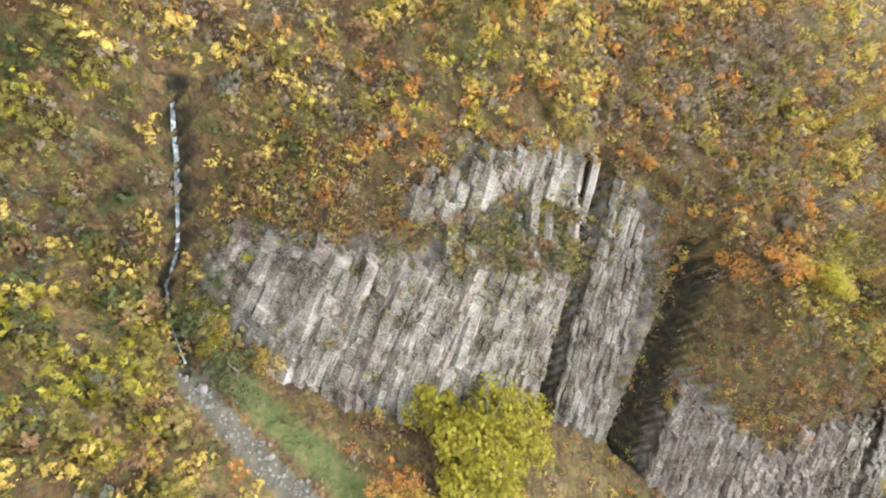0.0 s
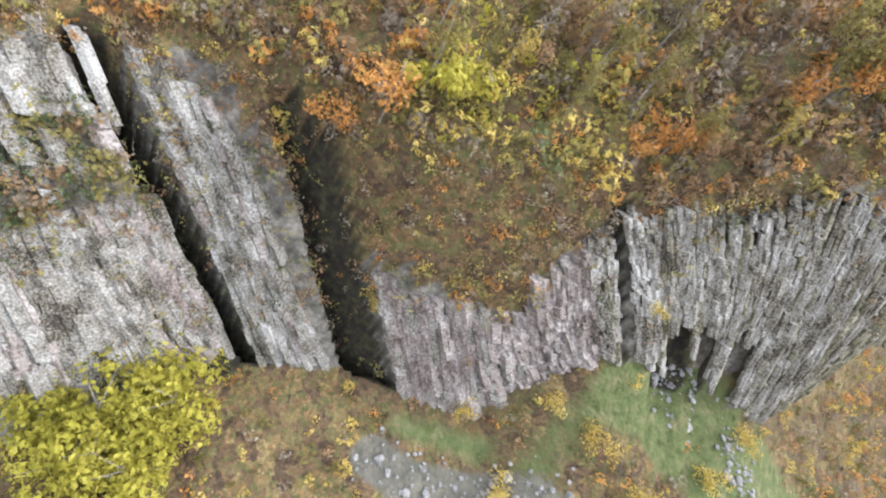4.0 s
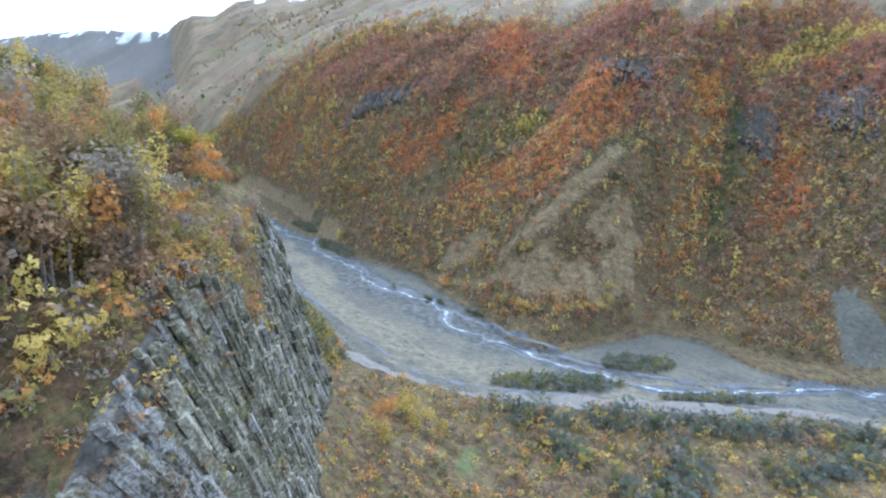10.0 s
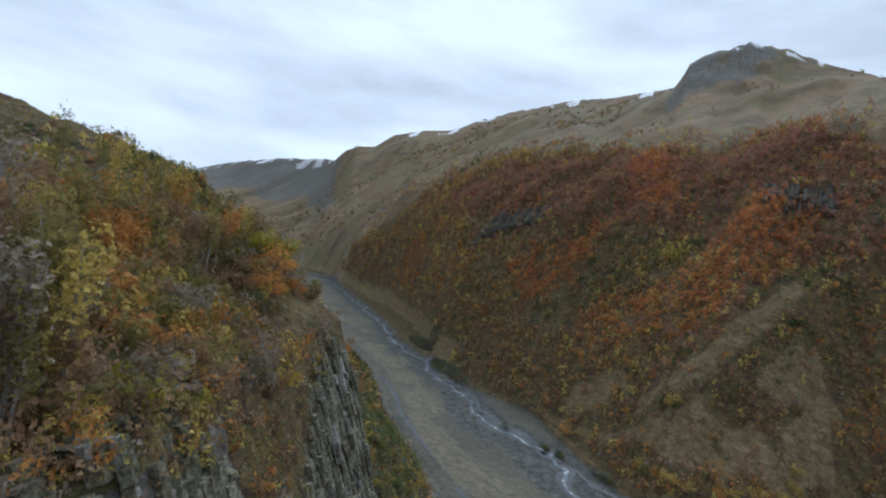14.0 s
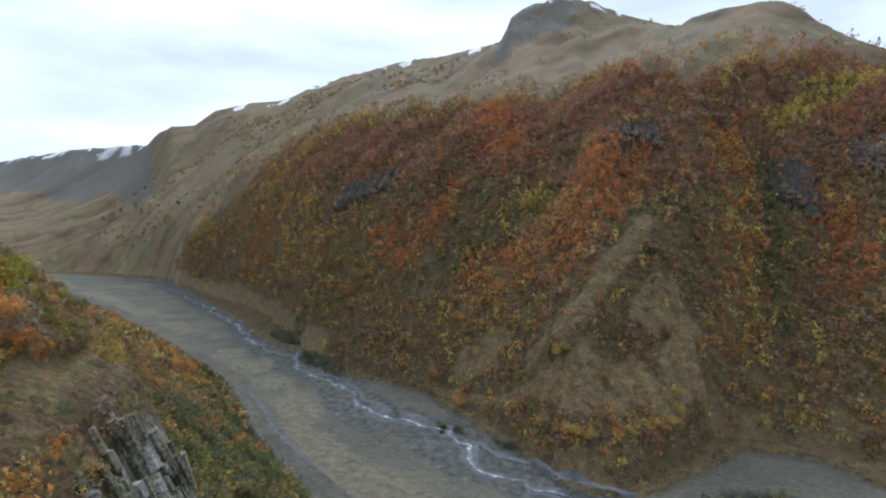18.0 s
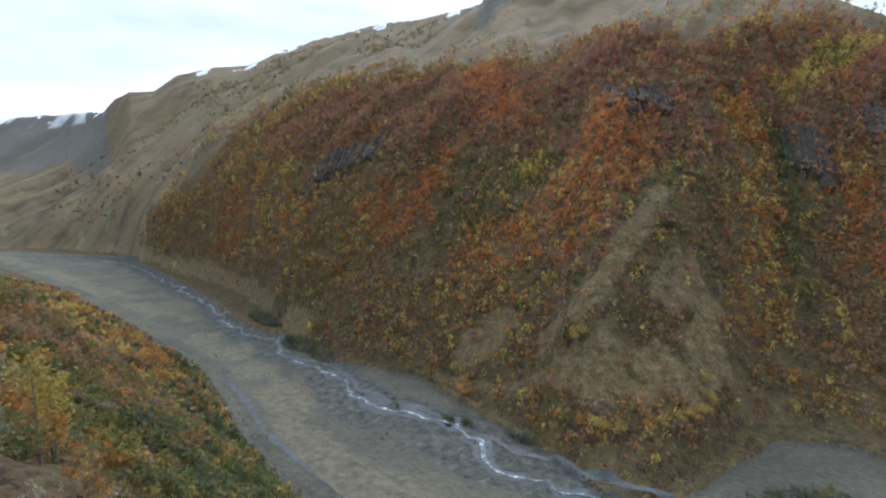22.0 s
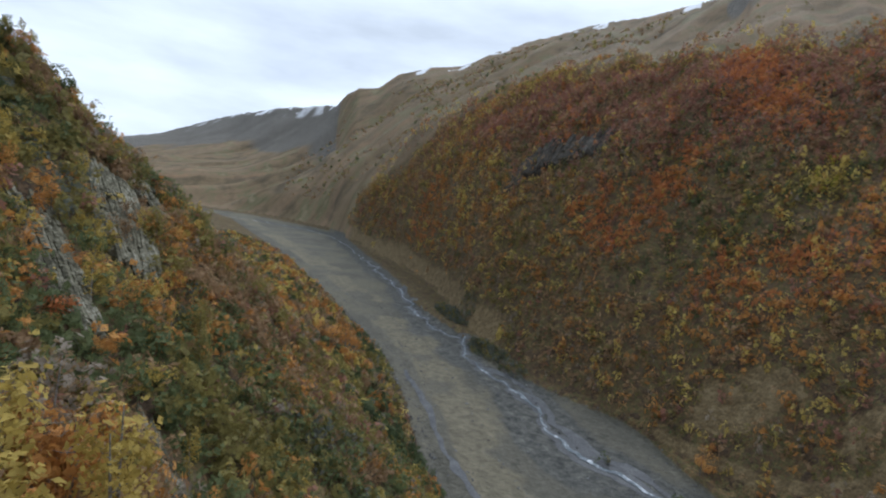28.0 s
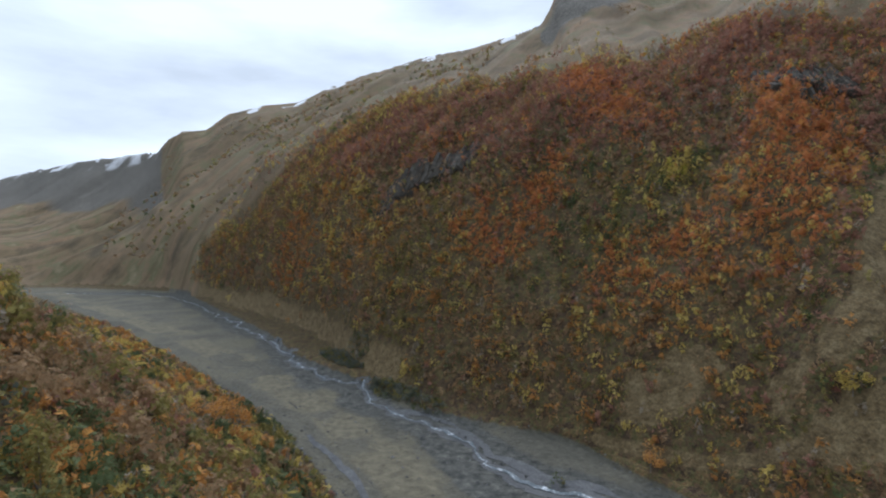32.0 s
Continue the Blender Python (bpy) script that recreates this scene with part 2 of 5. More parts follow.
# across the left bank: y, foot x, foot z, top x, top z, rise of the hill behind, its most
BANK = np.array([
    (-140, -26, -46, -38, -32, .55, 30), (-75, -24.5, -50, -31, -37, .55, 30), (-66, -21.8, -50.5, -28.5, -35, .6, 30), (-61.5, -18.6, -50, -28.8, -31.5, .6, 29),
    (-56, -16.6, -48.2, -30, -28, .6, 28), (-49, -15.8, -45.5, -33, -25.5, .6, 26), (-40, -18.8, -43, -31, -23, .6, 26),
    (-29, -14.2, -40.5, -21.5, -21.5, .6, 26), (-22, -8.6, -38, -18.5, -20, .6, 26), (-18, -9.2, -32.5, -17.2, -18.8, .6, 25), (-15, -9, -28.6, -16, -18, .6, 24),
    (-7, -5.5, -27.5, -13, -12, .55, 20), (2, -1, -29.5, -10, -7, .5, 16), (10, -1.5, -30, -8, -6, .5, 14),
    (18, -2.5, -29, -9.2, -6.2, .55, 13), (26, -4, -27, -9.8, -7.0, .6, 13), (31, -3.2, -27, -10.2, -5.2, .6, 12), (35.5, -2.5, -27, -9.8, -5.3, .6, 12),
    (38.5, -5.5, -28, -11.6, -7.2, .6, 12), (45, -8.5, -27, -13.5, -10, .5, 12), (52, -8, -30, -17, -12.5, .4, 12),
    (60, -2, -37, -24, -13, .8, 24), (70, 0, -39.3, -30, -11, 1.1, 30.5), (80, -3, -39.8, -36, -7.5, 1.12, 31), (90, -8, -39.5, -38.5, -9.3, 0.97, 23),
    (100, -13, -39.3, -41, -13, .75, 13), (110, -18, -39, -44, -17, .25, 4), (127, -23, -38.4, -48, -21, .1, 2),
    (148, -31, -37.8, -58, -23, .05, 1), (170, -45, -37.2, -68, -25, .0, 0), (210, -70, -36, -88, -28, .0, 0),
    (262, -104, -34.5, -130, -28, .0, 0),
    (413, -220, -30, -260, -24, .0, 0), (640, -460, -24, -520, -18, .0, 0)])
CX, CY = -4.0, 25.0
# round the compass from the middle of the valley: bearing, wooded crest's distance and rise, far crest's distance and rise
HILLS = np.array([
    (-60, 1250, 1, 3000, 3.0), (-40, 900, 1, 2300, 3.2), (-36, 850, 1, 2150, 4.2), (-33, 800, 1, 2000, 5.6), (-30, 760, 1, 1800, 6.9), (-28, 720, 1.2, 1500, 7.5), (-25.5, 680, 1.6, 1270, 8.4),
    (-22, 600, 2, 1000, 8.9), (-19.4, 500, 2, 860, 9.5), (-18.3, 440, 1, 760, 10.8), (-17.3, 415, 1, 720, 11.5), (-15, 380, 2, 715, 11.9), (-13, 350, 3, 710, 13.3), (-9.5, 322, 6.5, 703, 14.5), (-6.3, 302, 8.7, 697, 14.9), (-3, 280, 10.8, 690, 16.4), (1, 262, 12.6, 660, 17.9),
    (8, 250, 14.9, 600, 19.7), (12, 243, 16.0, 560, 20.2), (17, 238, 17.2, 480, 21.2), (19.5, 240, 17.4, 410, 22.0), (20.2, 242, 17.4, 398, 22.8),
    (20.8, 244, 17.5, 388, 24.2), (23.5, 247, 17.6, 388, 24.9), (26.2, 251, 17.7, 400, 25.5), (29.6, 255, 17.9, 415, 24.7), (33, 266, 18.3, 428, 23.1),
    (37, 310, 20.6, 430, 21.4), (40, 330, 21.4, 600, 19.5), (44, 332, 21.7, 600, 19), (48, 340, 21.3, 600, 18),
    (50, 335, 20.2, 600, 17), (53, 322, 18.2, 600, 15), (57, 295, 15.2, 600, 13), (66, 290, 11.5, 650, 11), (80, 400, 9, 900, 10),
    (100, 700, 7, 1500, 9), (130, 900, 4, 2500, 7)])
FOOT_AZ = np.array([math.degrees(math.atan2(x - CX, y - CY)) for x, y in SLOPE_FOOT])
FOOT_R = np.array([math.hypot(x - CX, y - CY) for x, y in SLOPE_FOOT])


SPUR = [(74, 119), (65, 114), (57, 110), (51, 105.5), (45.6, 105.5)]
TRACK_LINE = [(56.7, 95.8), (47, 98.5), (38.5, 101.8), (30.2, 111.3), (21.3, 126.6)]
# grassy glades about the foot of the spur
GLADES = [[(45, 106), (52, 109), (53, 103), (58, 103.5), (67, 108), (72, 111), (75, 102.5), (71.5, 96), (68, 91), (57, 86.5), (43, 88.5), (38, 100), (34, 107.5), (40, 109)],
          [(28, 129), (37.5, 123), (39, 118), (32, 116), (26.5, 124)]]
# across and along the ribs of the wooded side
RIB_A, RIB_B = (0.42, -0.91), (0.91, 0.42)


def rock_top(y):
    """How far up the cliff's face the rock shows."""
    return np.interp(y, [-68, -60, -58, -53, -44, -41, -36, -33, -27, -22, -18, -15, 5, 9, 14, 17, 24, 30, 36, 39, 51],
                     [0.5, 0.58, 0.95, 1.0, 1.0, 0.95, 0.8, 0.56, 0.54, 0.5, 0.72, 0.9, 0.92, 1.02, 1.02, 0.84, 0.62, 0.95, 0.97, 0.7, 0.6])


def shade_and_damp(x, y):
    """Shade painted into the cliff's clefts and hollows, plus wet moss and gully bed."""
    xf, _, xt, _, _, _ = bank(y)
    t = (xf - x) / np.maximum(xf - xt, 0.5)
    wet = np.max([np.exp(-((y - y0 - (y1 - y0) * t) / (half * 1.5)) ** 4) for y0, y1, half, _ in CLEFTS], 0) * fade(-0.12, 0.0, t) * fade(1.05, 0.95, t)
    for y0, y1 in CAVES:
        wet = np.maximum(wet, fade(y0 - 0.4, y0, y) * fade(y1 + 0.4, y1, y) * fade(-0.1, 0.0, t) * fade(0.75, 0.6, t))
    # the gully's bed is wet from its water
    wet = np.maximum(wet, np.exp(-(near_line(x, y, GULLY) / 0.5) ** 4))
    # painted shade of the hollow at the first cleft's foot
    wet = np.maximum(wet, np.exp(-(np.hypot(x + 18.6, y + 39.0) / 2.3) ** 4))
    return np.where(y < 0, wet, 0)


def sandbar(x, y):
    """How far the river bed is dry silt rather than stones."""
    d = near_line(x, y, LEFT_EDGE)
    return fade(4.0, 6.5, d + 2.5 * ripple(x, y, 18)) * fade(20, 14, d + 5 * ripple(x, y, 26)) * fade(-0.5, 0.0, ripple(x, y, 9)) * fade(45, 62, y)


def cobbles(x, y):
    """How far the bed is coarse dark stones, washed by the stream and its side channels."""
    d = near_line(x, y, STREAM) + 5.0 * ripple(x, y, 16, 3) + 3.0 * np.abs(ripple(0.84 * x + 0.54 * y, 0.12 * (0.54 * x - 0.84 * y), 4.0, 3))
    return fade(9.5, 4.5, d)


def wood_limit(az):
    """How far up the wooded crest the trees reach."""
    return np.interp(az, [-19, -15, -11, -7.7, -3, 2, 7, 11, 15, 20, 24, 27, 31, 34, 37, 42, 47, 49, 53, 58],
                     [0.92, 0.93, 0.95, 0.98, 1.02, 1.05, 0.97, 1.0, 0.98, 0.88, 0.82, 0.81, 0.86, 0.86, 0.65, 0.55, 0.61, 0.63, 0.82, 0.97])


def bed_level(y):
    return -42.6 + 0.031 * np.clip(y, -100, 450)


def bearing(x, y):
    return np.degrees(np.arctan2(x - CX, y - CY)), np.hypot(x - CX, y - CY)


def bank(y):
    return [np.interp(y, BANK[:, 0], BANK[:, k]) for k in range(1, 7)]


def profile(t, y):
    """How high the cliff's face stands at t: the broad buttress is two steep tiers with a sloping ledge between."""
    w = fade(-70, -64, y) * fade(-42, -46, y)
    return t + w * (np.interp(t, [0, 0.06, 0.52, 0.72, 0.94, 1], [0, 0.04, 0.62, 0.73, 0.97, 1]) - t)


# clefts that split the cliff: y at foot, y at top, half width, depth
CLEFTS = [(-36.8, -47.2, 0.95, 11.0), (-27.9, -35.8, 1.4, 9.0), (-13.6, -17.2, 0.5, 3.5)]
GULLY = [(-31, -75.4), (-29.3, -74), (-27.3, -72.4), (-25.2, -70.9), (-20.7, -69.8), (-16.5, -68)]

CAVES = [(-10.2, -6.8), (-5.6, -3.4)]


def height(x, y):
    """The ground's height, and how far the place is river bed, bare grass, rock and snow."""
    az, r = bearing(x, y)
    base = bed_level(y)
    xf, zf, xt, zt, rise, most = bank(y)
    for y0, y1 in CAVES:
        xf = xf - 2.6 * fade(y0 - 0.8, y0, y) * fade(y1 + 0.8, y1, y)
    # floor of the valley, falling from the cliff's foot to the river
    floor = base + 1.0 + (zf - base - 1.0) * np.exp(-np.maximum(x - xf, 0) / 13.0) + 0.7 * ripple(x, y, 14) + 0.25 * ripple(x, y, 3)
    in_bed = inside(x, y, BED)
    edge = np.minimum(near_line(x, y, LEFT_EDGE), near_line(x, y, RIGHT_EDGE))
    signed = np.where(in_bed, edge, -edge) + 0.7 * ripple(x, y, 6)
    wet = fade(-0.3, 0.5, signed)
    bed = base + 0.3 * ripple(x, y, 12) + 0.16 * ripple(x, y, 2.2) - 0.35 * np.exp(-(near_line(x, y, STREAM) / 3.0) ** 2)
    inner = near_line(x, y, LEFT_EDGE) + 1.2 * ripple(x, y, 25, 2)
    bed = bed + 0.45 * fade(6.6, 6.0, inner) + 0.35 * fade(13.6, 13.0, inner) - 0.25 * np.exp(-((inner - 2.6) / 0.7) ** 2)
    # left bank: face, then the hill above
    t = np.clip((xf - x) / np.maximum(xf - xt, 0.5), 0, 1)
    face = zf + (zt - zf) * profile(t, y)
    for y0, y1, half, deep in CLEFTS:
        yc = y0 + (y1 - y0) * t
        face = face - deep * np.exp(-((y - yc) / half) ** (2 if half > 1.2 else 4)) * fade(0.0, 0.06, t) * fade(1.0, 0.93, t)
    behind = np.maximum(xt - x, 0)
    hill = zt + most * (1 - np.exp(-behind * rise / np.maximum(most, 0.5))) + 1.2 * ripple(x, y, 11) * fade(0, 6, behind)
    left = np.where(x < xt, hill, face)
    left = left - 0.05 * np.maximum(behind - 60, 0) * fade(130, 200, y)
    left = left - 0.9 * np.exp(-(near_line(x, y, GULLY) / 0.7) ** 2)
    on_left = (x < xf) & (y < 700)
    left = left + (1.6 * ripple(x, y, 9) + 0.5 * ripple(x, y, 2.5)) * fade(55, 75, y) * fade(0, 4, xf - x)
    z = np.where(on_left, left, np.where(in_bed | (wet > 0), bed * wet + floor * (1 - wet), floor))
    # right valley side and the ridges behind it
    rf = np.interp(az, FOOT_AZ, FOOT_R)
    ra, ea, rc, ec = [np.interp(az, HILLS[:, 0], HILLS[:, k]) for k in range(1, 5)]
    za, zc = ra * np.tan(np.radians(ea)), rc * np.tan(np.radians(ec))
    z0 = bed_level(y) + 1.2
    d = np.maximum(r - rf, 0)
    up = np.clip(d / np.maximum(ra - rf, 1), 0, 1)
    slope = z0 + (za - z0) * (up + 0.10 * np.sin(np.pi * up) ** 2)
    on = np.clip((r - ra) / np.maximum(rc - ra, 1), 0, 1)
    slope = np.where(r > ra, za + (zc - za) * (on - 0.10 * np.sin(np.pi * on)), slope)
    slope = np.where(r > rc, zc - (r - rc) * 0.16, slope)
    gully = ripple(az * 1.0, r * 0.012, 4.2, 3)
    slope = slope + 0.7 * gully * np.clip(d * 0.12, 0, 9) * fade(1.25, 0.9, r / rc) * (1 - 0.75 * fade(0.8, 1.0, r / rc))
    s_along, s_up = 0.88 * y - 0.47 * x, 0.88 * x + 0.47 * y
    spurs = 26.0 * (0.45 - np.abs(ripple(s_along, s_up * 0.22, 75, 4))) * fade(1.0, 0.8, r / rc)
    slope = slope + (1.6 * ripple(x, y, 16) * fade(420, 260, r) + (6.0 * ripple(x, y, 70, 4) + spurs) * fade(260, 420, r)) * fade(4, 30, d) * (1 - 0.5 * fade(0.85, 1.0, r / rc))
    ribs = 9.0 * (0.35 - np.abs(ripple(RIB_A[0] * x + RIB_A[1] * y, (RIB_B[0] * x + RIB_B[1] * y) * 0.2, 24, 3)))
    slope = slope + ribs * fade(8, 40, d) * fade(330, 240, r)
    spur = near_line(x, y, SPUR)
    track = near_line(x, y, TRACK_LINE)
    slope = slope + 4.6 * np.exp(-(spur / 6.0) ** 2) * fade(0, 12, d)
    crag = fade(17.5, 20, az) * fade(31, 27, az) * fade(0.74, 0.86, r / rc) * fade(1.03, 0.99, r / rc)
    slope = slope + crag * (9.0 * np.abs(ripple(x, y, 30, 4)) - 3.0)
    right = (az > -60) & (az < 112) & (r > rf)
    z = np.where(right, slope, z)
    far = np.where(az > 0, fade(900, 2600, r), fade(450, 2600, r))
    around = 2600 * math.tan(radians(5)) + 80 * ripple(x, y, 900) + 30 * ripple(x, y, 200)
    other = ~right
    wall = rc * np.tan(np.radians(ec)) + 60 * ripple(x, y, 500, 5)
    z = np.where(other, z * (1 - far) + np.where((az > -60) & (az < 0), wall, around) * far, z)
    grass = np.where(right, fade(0.97, 1.06, r / (ra * wood_limit(az)) + 0.05 * ripple(x, y, 30)), 0.0)
    lawn = np.exp(-(near_line(x, y, [(-6, -10), (-1, -4), (5, 3), (11, 9)]) / 4.0) ** 4) * fade(-0.75, -0.2, ripple(x, y, 5)) + np.exp(-(near_line(x, y, [(-16.2, -63.7), (-12.2, -58.4), (-8.5, -54.2)]) / 1.5) ** 2)
    lawn = lawn + 0.7 * np.exp(-(near_line(x, y, [(-9.5, -27), (-6, -22)]) / 1.4) ** 2) + 0.65 * np.exp(-(near_line(x, y, [(16, 40), (13.5, 34)]) / 2.0) ** 2) + 0.6 * np.exp(-(near_line(x, y, [(-7, -14), (-3, -19)]) / 2.5) ** 2)
    meadow = np.max([inside(x + 2.5 * ripple(x, y, 5), y + 2.5 * ripple(y, x, 5), ring) for ring in GLADES], 0) * fade(-0.34, -0.16, ripple(x, y, 5))
    grass = np.maximum(grass, np.where(right, fade(-15.5, -18.0, az + 1.5 * ripple(x, y, 40)), 0))
    bare = np.where(right, np.exp(-(spur / 2.3) ** 4) * fade(2, 10, d) + 0.9 * np.exp(-(track / 0.9) ** 2) + meadow, 0)
    bare = bare + np.where(right & (d < 14), 0.5 * fade(0.1, 0.45, ripple(x + 40, y, 14)) * fade(14, 8, d), 0) + np.where(right & (az < -1) & (d < 9), 1, 0)
    sand = near_line(x, y, [(58, 27), (71, 28), (90, 31)])
    bare = np.clip(bare + np.where(~right & ~on_left & ~in_bed, 0.36 * fade(0.05, 0.5, ripple(x, y + 30, 16)) + 0.7 * np.exp(-(sand / 5.0) ** 2), 0), 0, 1)
    gorge = np.max([np.exp(-((y - y0 - (y1 - y0) * t) / half) ** 2) for y0, y1, half, _ in CLEFTS], 0)
    rock = np.where(on_left & (t < 0.97) & (t < rock_top(y) - 0.03 + 0.2 * ripple(x, y, 3)) & (y < 54) & (y > -69), 1 - 0.3 * gorge, 0.0)
    rock = np.maximum(rock, np.where(right & (az > 19) & (az < 33), 0.9 * fade(0.78, 0.88, r / rc + 0.06 * ripple(x, y, 40)) * fade(-0.35, 0.1, ripple(x, y, 22)) * fade(30.5, 27, az + 40 * (0.9 - r / rc)), 0))
    distant = np.where(right & (az < -18.6), fade(-18.6, -19.6, az + 0.5 * ripple(x, y, 90)), 0)
    rock = np.maximum(rock, distant * fade(0.55, 0.75, r / rc + 0.10 * ripple(x, y, 120)))
    scree = inside(x, y, [(106, 65.5), (123, 64), (119, 79), (114, 80)]) & right
    snow = np.where(right & (az < 34) & (az > -40), fade(0.16, 0.38, ripple(x * 1.0, y * 0.6, 26, 4)), 0) * fade(0.93, 0.985, r / rc + 0.05 * ripple(x, y, 20)) * np.where((az > 17) & (az < 24), 0, 1)
    snow = np.maximum(snow, np.where(right & (az > 25) & (az < 33), 0.75 * fade(0.945, 0.985, r / rc) * fade(-0.25, 0.25, ripple(x, y, 9, 3)), 0))
    snow = np.maximum(snow, 0.53 * distant * fade(0.0, 0.25, ripple(x * 1.0, y * 0.6, 34, 5)) * fade(0.88, 0.97, r / rc + 0.08 * ripple(x, y, 40)))
    shingle = np.exp(-(near_line(x, y, [(-16, -68), (-11.9, -63), (-8.5, -58.5), (-5, -54)]) / 1.0) ** 4) + np.exp(-(near_line(x, y, [(-8, -29.6), (-5.5, -27.5), (-3.5, -24), (-1.5, -19.5), (2, -17.5), (6, -14)]) / 1.7) ** 4)
    shingle = np.where(on_left | right, 0, shingle)
    return z, np.clip(np.maximum(wet * (~on_left) * (~right), scree) + shingle, 0, 1), np.clip(bare, 0, 1), grass, rock, snow, np.where(on_left, 0, lawn)


def ground_material():
    m = bpy.data.materials.new("valley_ground")
    m.use_nodes = True
    n, l = m.node_tree.nodes, m.node_tree.links
    bsdf = n["Principled BSDF"]
    bsdf.inputs["Roughness"].default_value = 0.95
    bsdf.inputs["Specular IOR Level"].default_value = 0.2
    tc = n.new("ShaderNodeTexCoord")

    def noise_of(scale, detail=6.0, rough=0.6):
        t = n.new("ShaderNodeTexNoise")
        t.inputs["Scale"].default_value, t.inputs["Detail"].default_value, t.inputs["Roughness"].default_value = scale, detail, rough
        l.new(tc.outputs["Object"], t.inputs["Vector"])
        return t.outputs["Fac"]

    def ramp_of(fac, stops):
        rp = n.new("ShaderNodeValToRGB")
        while len(rp.color_ramp.elements) < len(stops):
            rp.color_ramp.elements.new(0.5)
        for k, (p, c) in enumerate(stops):
            rp.color_ramp.elements[k].position, rp.color_ramp.elements[k].color = p, (*c, 1)
        l.new(fac, rp.inputs[0])
        return rp.outputs[0]

    def mixed(fac, a, b):
        mx = n.new("ShaderNodeMix")
        mx.data_type = "RGBA"
        l.new(fac, mx.inputs[0])
        l.new(a, mx.inputs[6])
        l.new(b, mx.inputs[7])
        return mx.outputs[2]

    fine, mid, wide = noise_of(1.4), noise_of(0.22), noise_of(0.035)

    def part_of(name, lo=0.35, hi=0.65):
        at = n.new("ShaderNodeAttribute")
        at.attribute_name = name
        s = n.new("ShaderNodeMath")
        s.operation = "MULTIPLY_ADD"
        s.inputs[1].default_value, s.inputs[2].default_value = 0.5, -0.25
        l.new(fine, s.inputs[0])
        a = n.new("ShaderNodeMath")
        l.new(at.outputs["Fac"], a.inputs[0])
        l.new(s.outputs[0], a.inputs[1])
        r = n.new("ShaderNodeMapRange")
        r.inputs[1].default_value, r.inputs[2].default_value = lo, hi
        l.new(a.outputs[0], r.inputs[0])
        return r.outputs[0]

    warp = n.new("ShaderNodeTexNoise")
    warp.inputs["Scale"].default_value, warp.inputs["Detail"].default_value = 1.8, 4.0
    l.new(tc.outputs["Object"], warp.inputs["Vector"])
    push = n.new("ShaderNodeMix")
    push.data_type, push.blend_type = "RGBA", "LINEAR_LIGHT"
    push.inputs[0].default_value = 0.55
    l.new(tc.outputs["Object"], push.inputs[6])
    l.new(warp.outputs["Color"], push.inputs[7])

    def tufts_of(scale):
        v = n.new("ShaderNodeTexVoronoi")
        v.inputs["Scale"].default_value = scale
        l.new(push.outputs[2], v.inputs["Vector"])
        bw = n.new("ShaderNodeSeparateColor")
        l.new(v.outputs["Color"], bw.inputs[0])
        return v.outputs["Distance"], bw.outputs[0]

    mound, pick = tufts_of(0.85)
    _, pick_small = tufts_of(2.6)
    blend = n.new("ShaderNodeMix")
    blend.inputs[0].default_value = 0.42
    l.new(pick, blend.inputs[2])
    l.new(pick_small, blend.inputs[3])
    scrub = ramp_of(blend.outputs[0], [(0.15, (0.049, 0.034, 0.021)), (0.32, (0.082, 0.057, 0.032)), (0.45, (0.106, 0.066, 0.035)), (0.55, (0.073, 0.073, 0.028)),
                                       (0.66, (0.106, 0.088, 0.037)), (0.80, (0.135, 0.082, 0.037)), (0.92, (0.163, 0.126, 0.057))])
    grain = n.new("ShaderNodeMix")
    grain.data_type, grain.blend_type = "RGBA", "MULTIPLY"
    grain.inputs[0].default_value = 0.75
    l.new(scrub, grain.inputs[6])
    l.new(ramp_of(noise_of(3.5, 6.0, 0.7), [(0.32, (0.45, 0.45, 0.45)), (0.5, (1, 1, 1)), (0.68, (1.6, 1.55, 1.5))]), grain.inputs[7])
    scrub = grain.outputs[2]
    straw = ramp_of(noise_of(0.5, 8.0, 0.68), [(0.33, (0.084, 0.062, 0.032)), (0.45, (0.134, 0.098, 0.049)), (0.55, (0.163, 0.122, 0.063)), (0.68, (0.222, 0.172, 0.094))])
    tufted = n.new("ShaderNodeMix")
    tufted.data_type, tufted.blend_type = "RGBA", "MULTIPLY"
    tufted.inputs[0].default_value = 0.8
    l.new(straw, tufted.inputs[6])
    l.new(ramp_of(noise_of(2.2, 6.0, 0.75), [(0.36, (0.5, 0.48, 0.42)), (0.5, (1, 1, 1)), (0.62, (1.35, 1.3, 1.25))]), tufted.inputs[7])
    straw = tufted.outputs[2]
    upland = ramp_of(noise_of(0.035, 10.0, 0.66), [(0.33, (0.099, 0.077, 0.051)), (0.45, (0.158, 0.117, 0.073)), (0.52, (0.198, 0.139, 0.087)), (0.60, (0.147, 0.130, 0.073)), (0.70, (0.257, 0.198, 0.132))])
    lie = n.new("ShaderNodeMapping")
    lie.vector_type = "TEXTURE"
    lie.inputs["Rotation"].default_value, lie.inputs["Scale"].default_value = (0, 0, 0.49), (110, 15, 400)
    l.new(tc.outputs["Object"], lie.inputs["Vector"])
    runs = n.new("ShaderNodeTexNoise")
    runs.inputs["Scale"].default_value, runs.inputs["Detail"].default_value, runs.inputs["Roughness"].default_value = 1.0, 9.0, 0.62
    l.new(lie.outputs[0], runs.inputs["Vector"])
    streaked = n.new("ShaderNodeMix")
    streaked.data_type, streaked.blend_type = "RGBA", "MULTIPLY"
    streaked.inputs[0].default_value = 1.0
    l.new(upland, streaked.inputs[6])
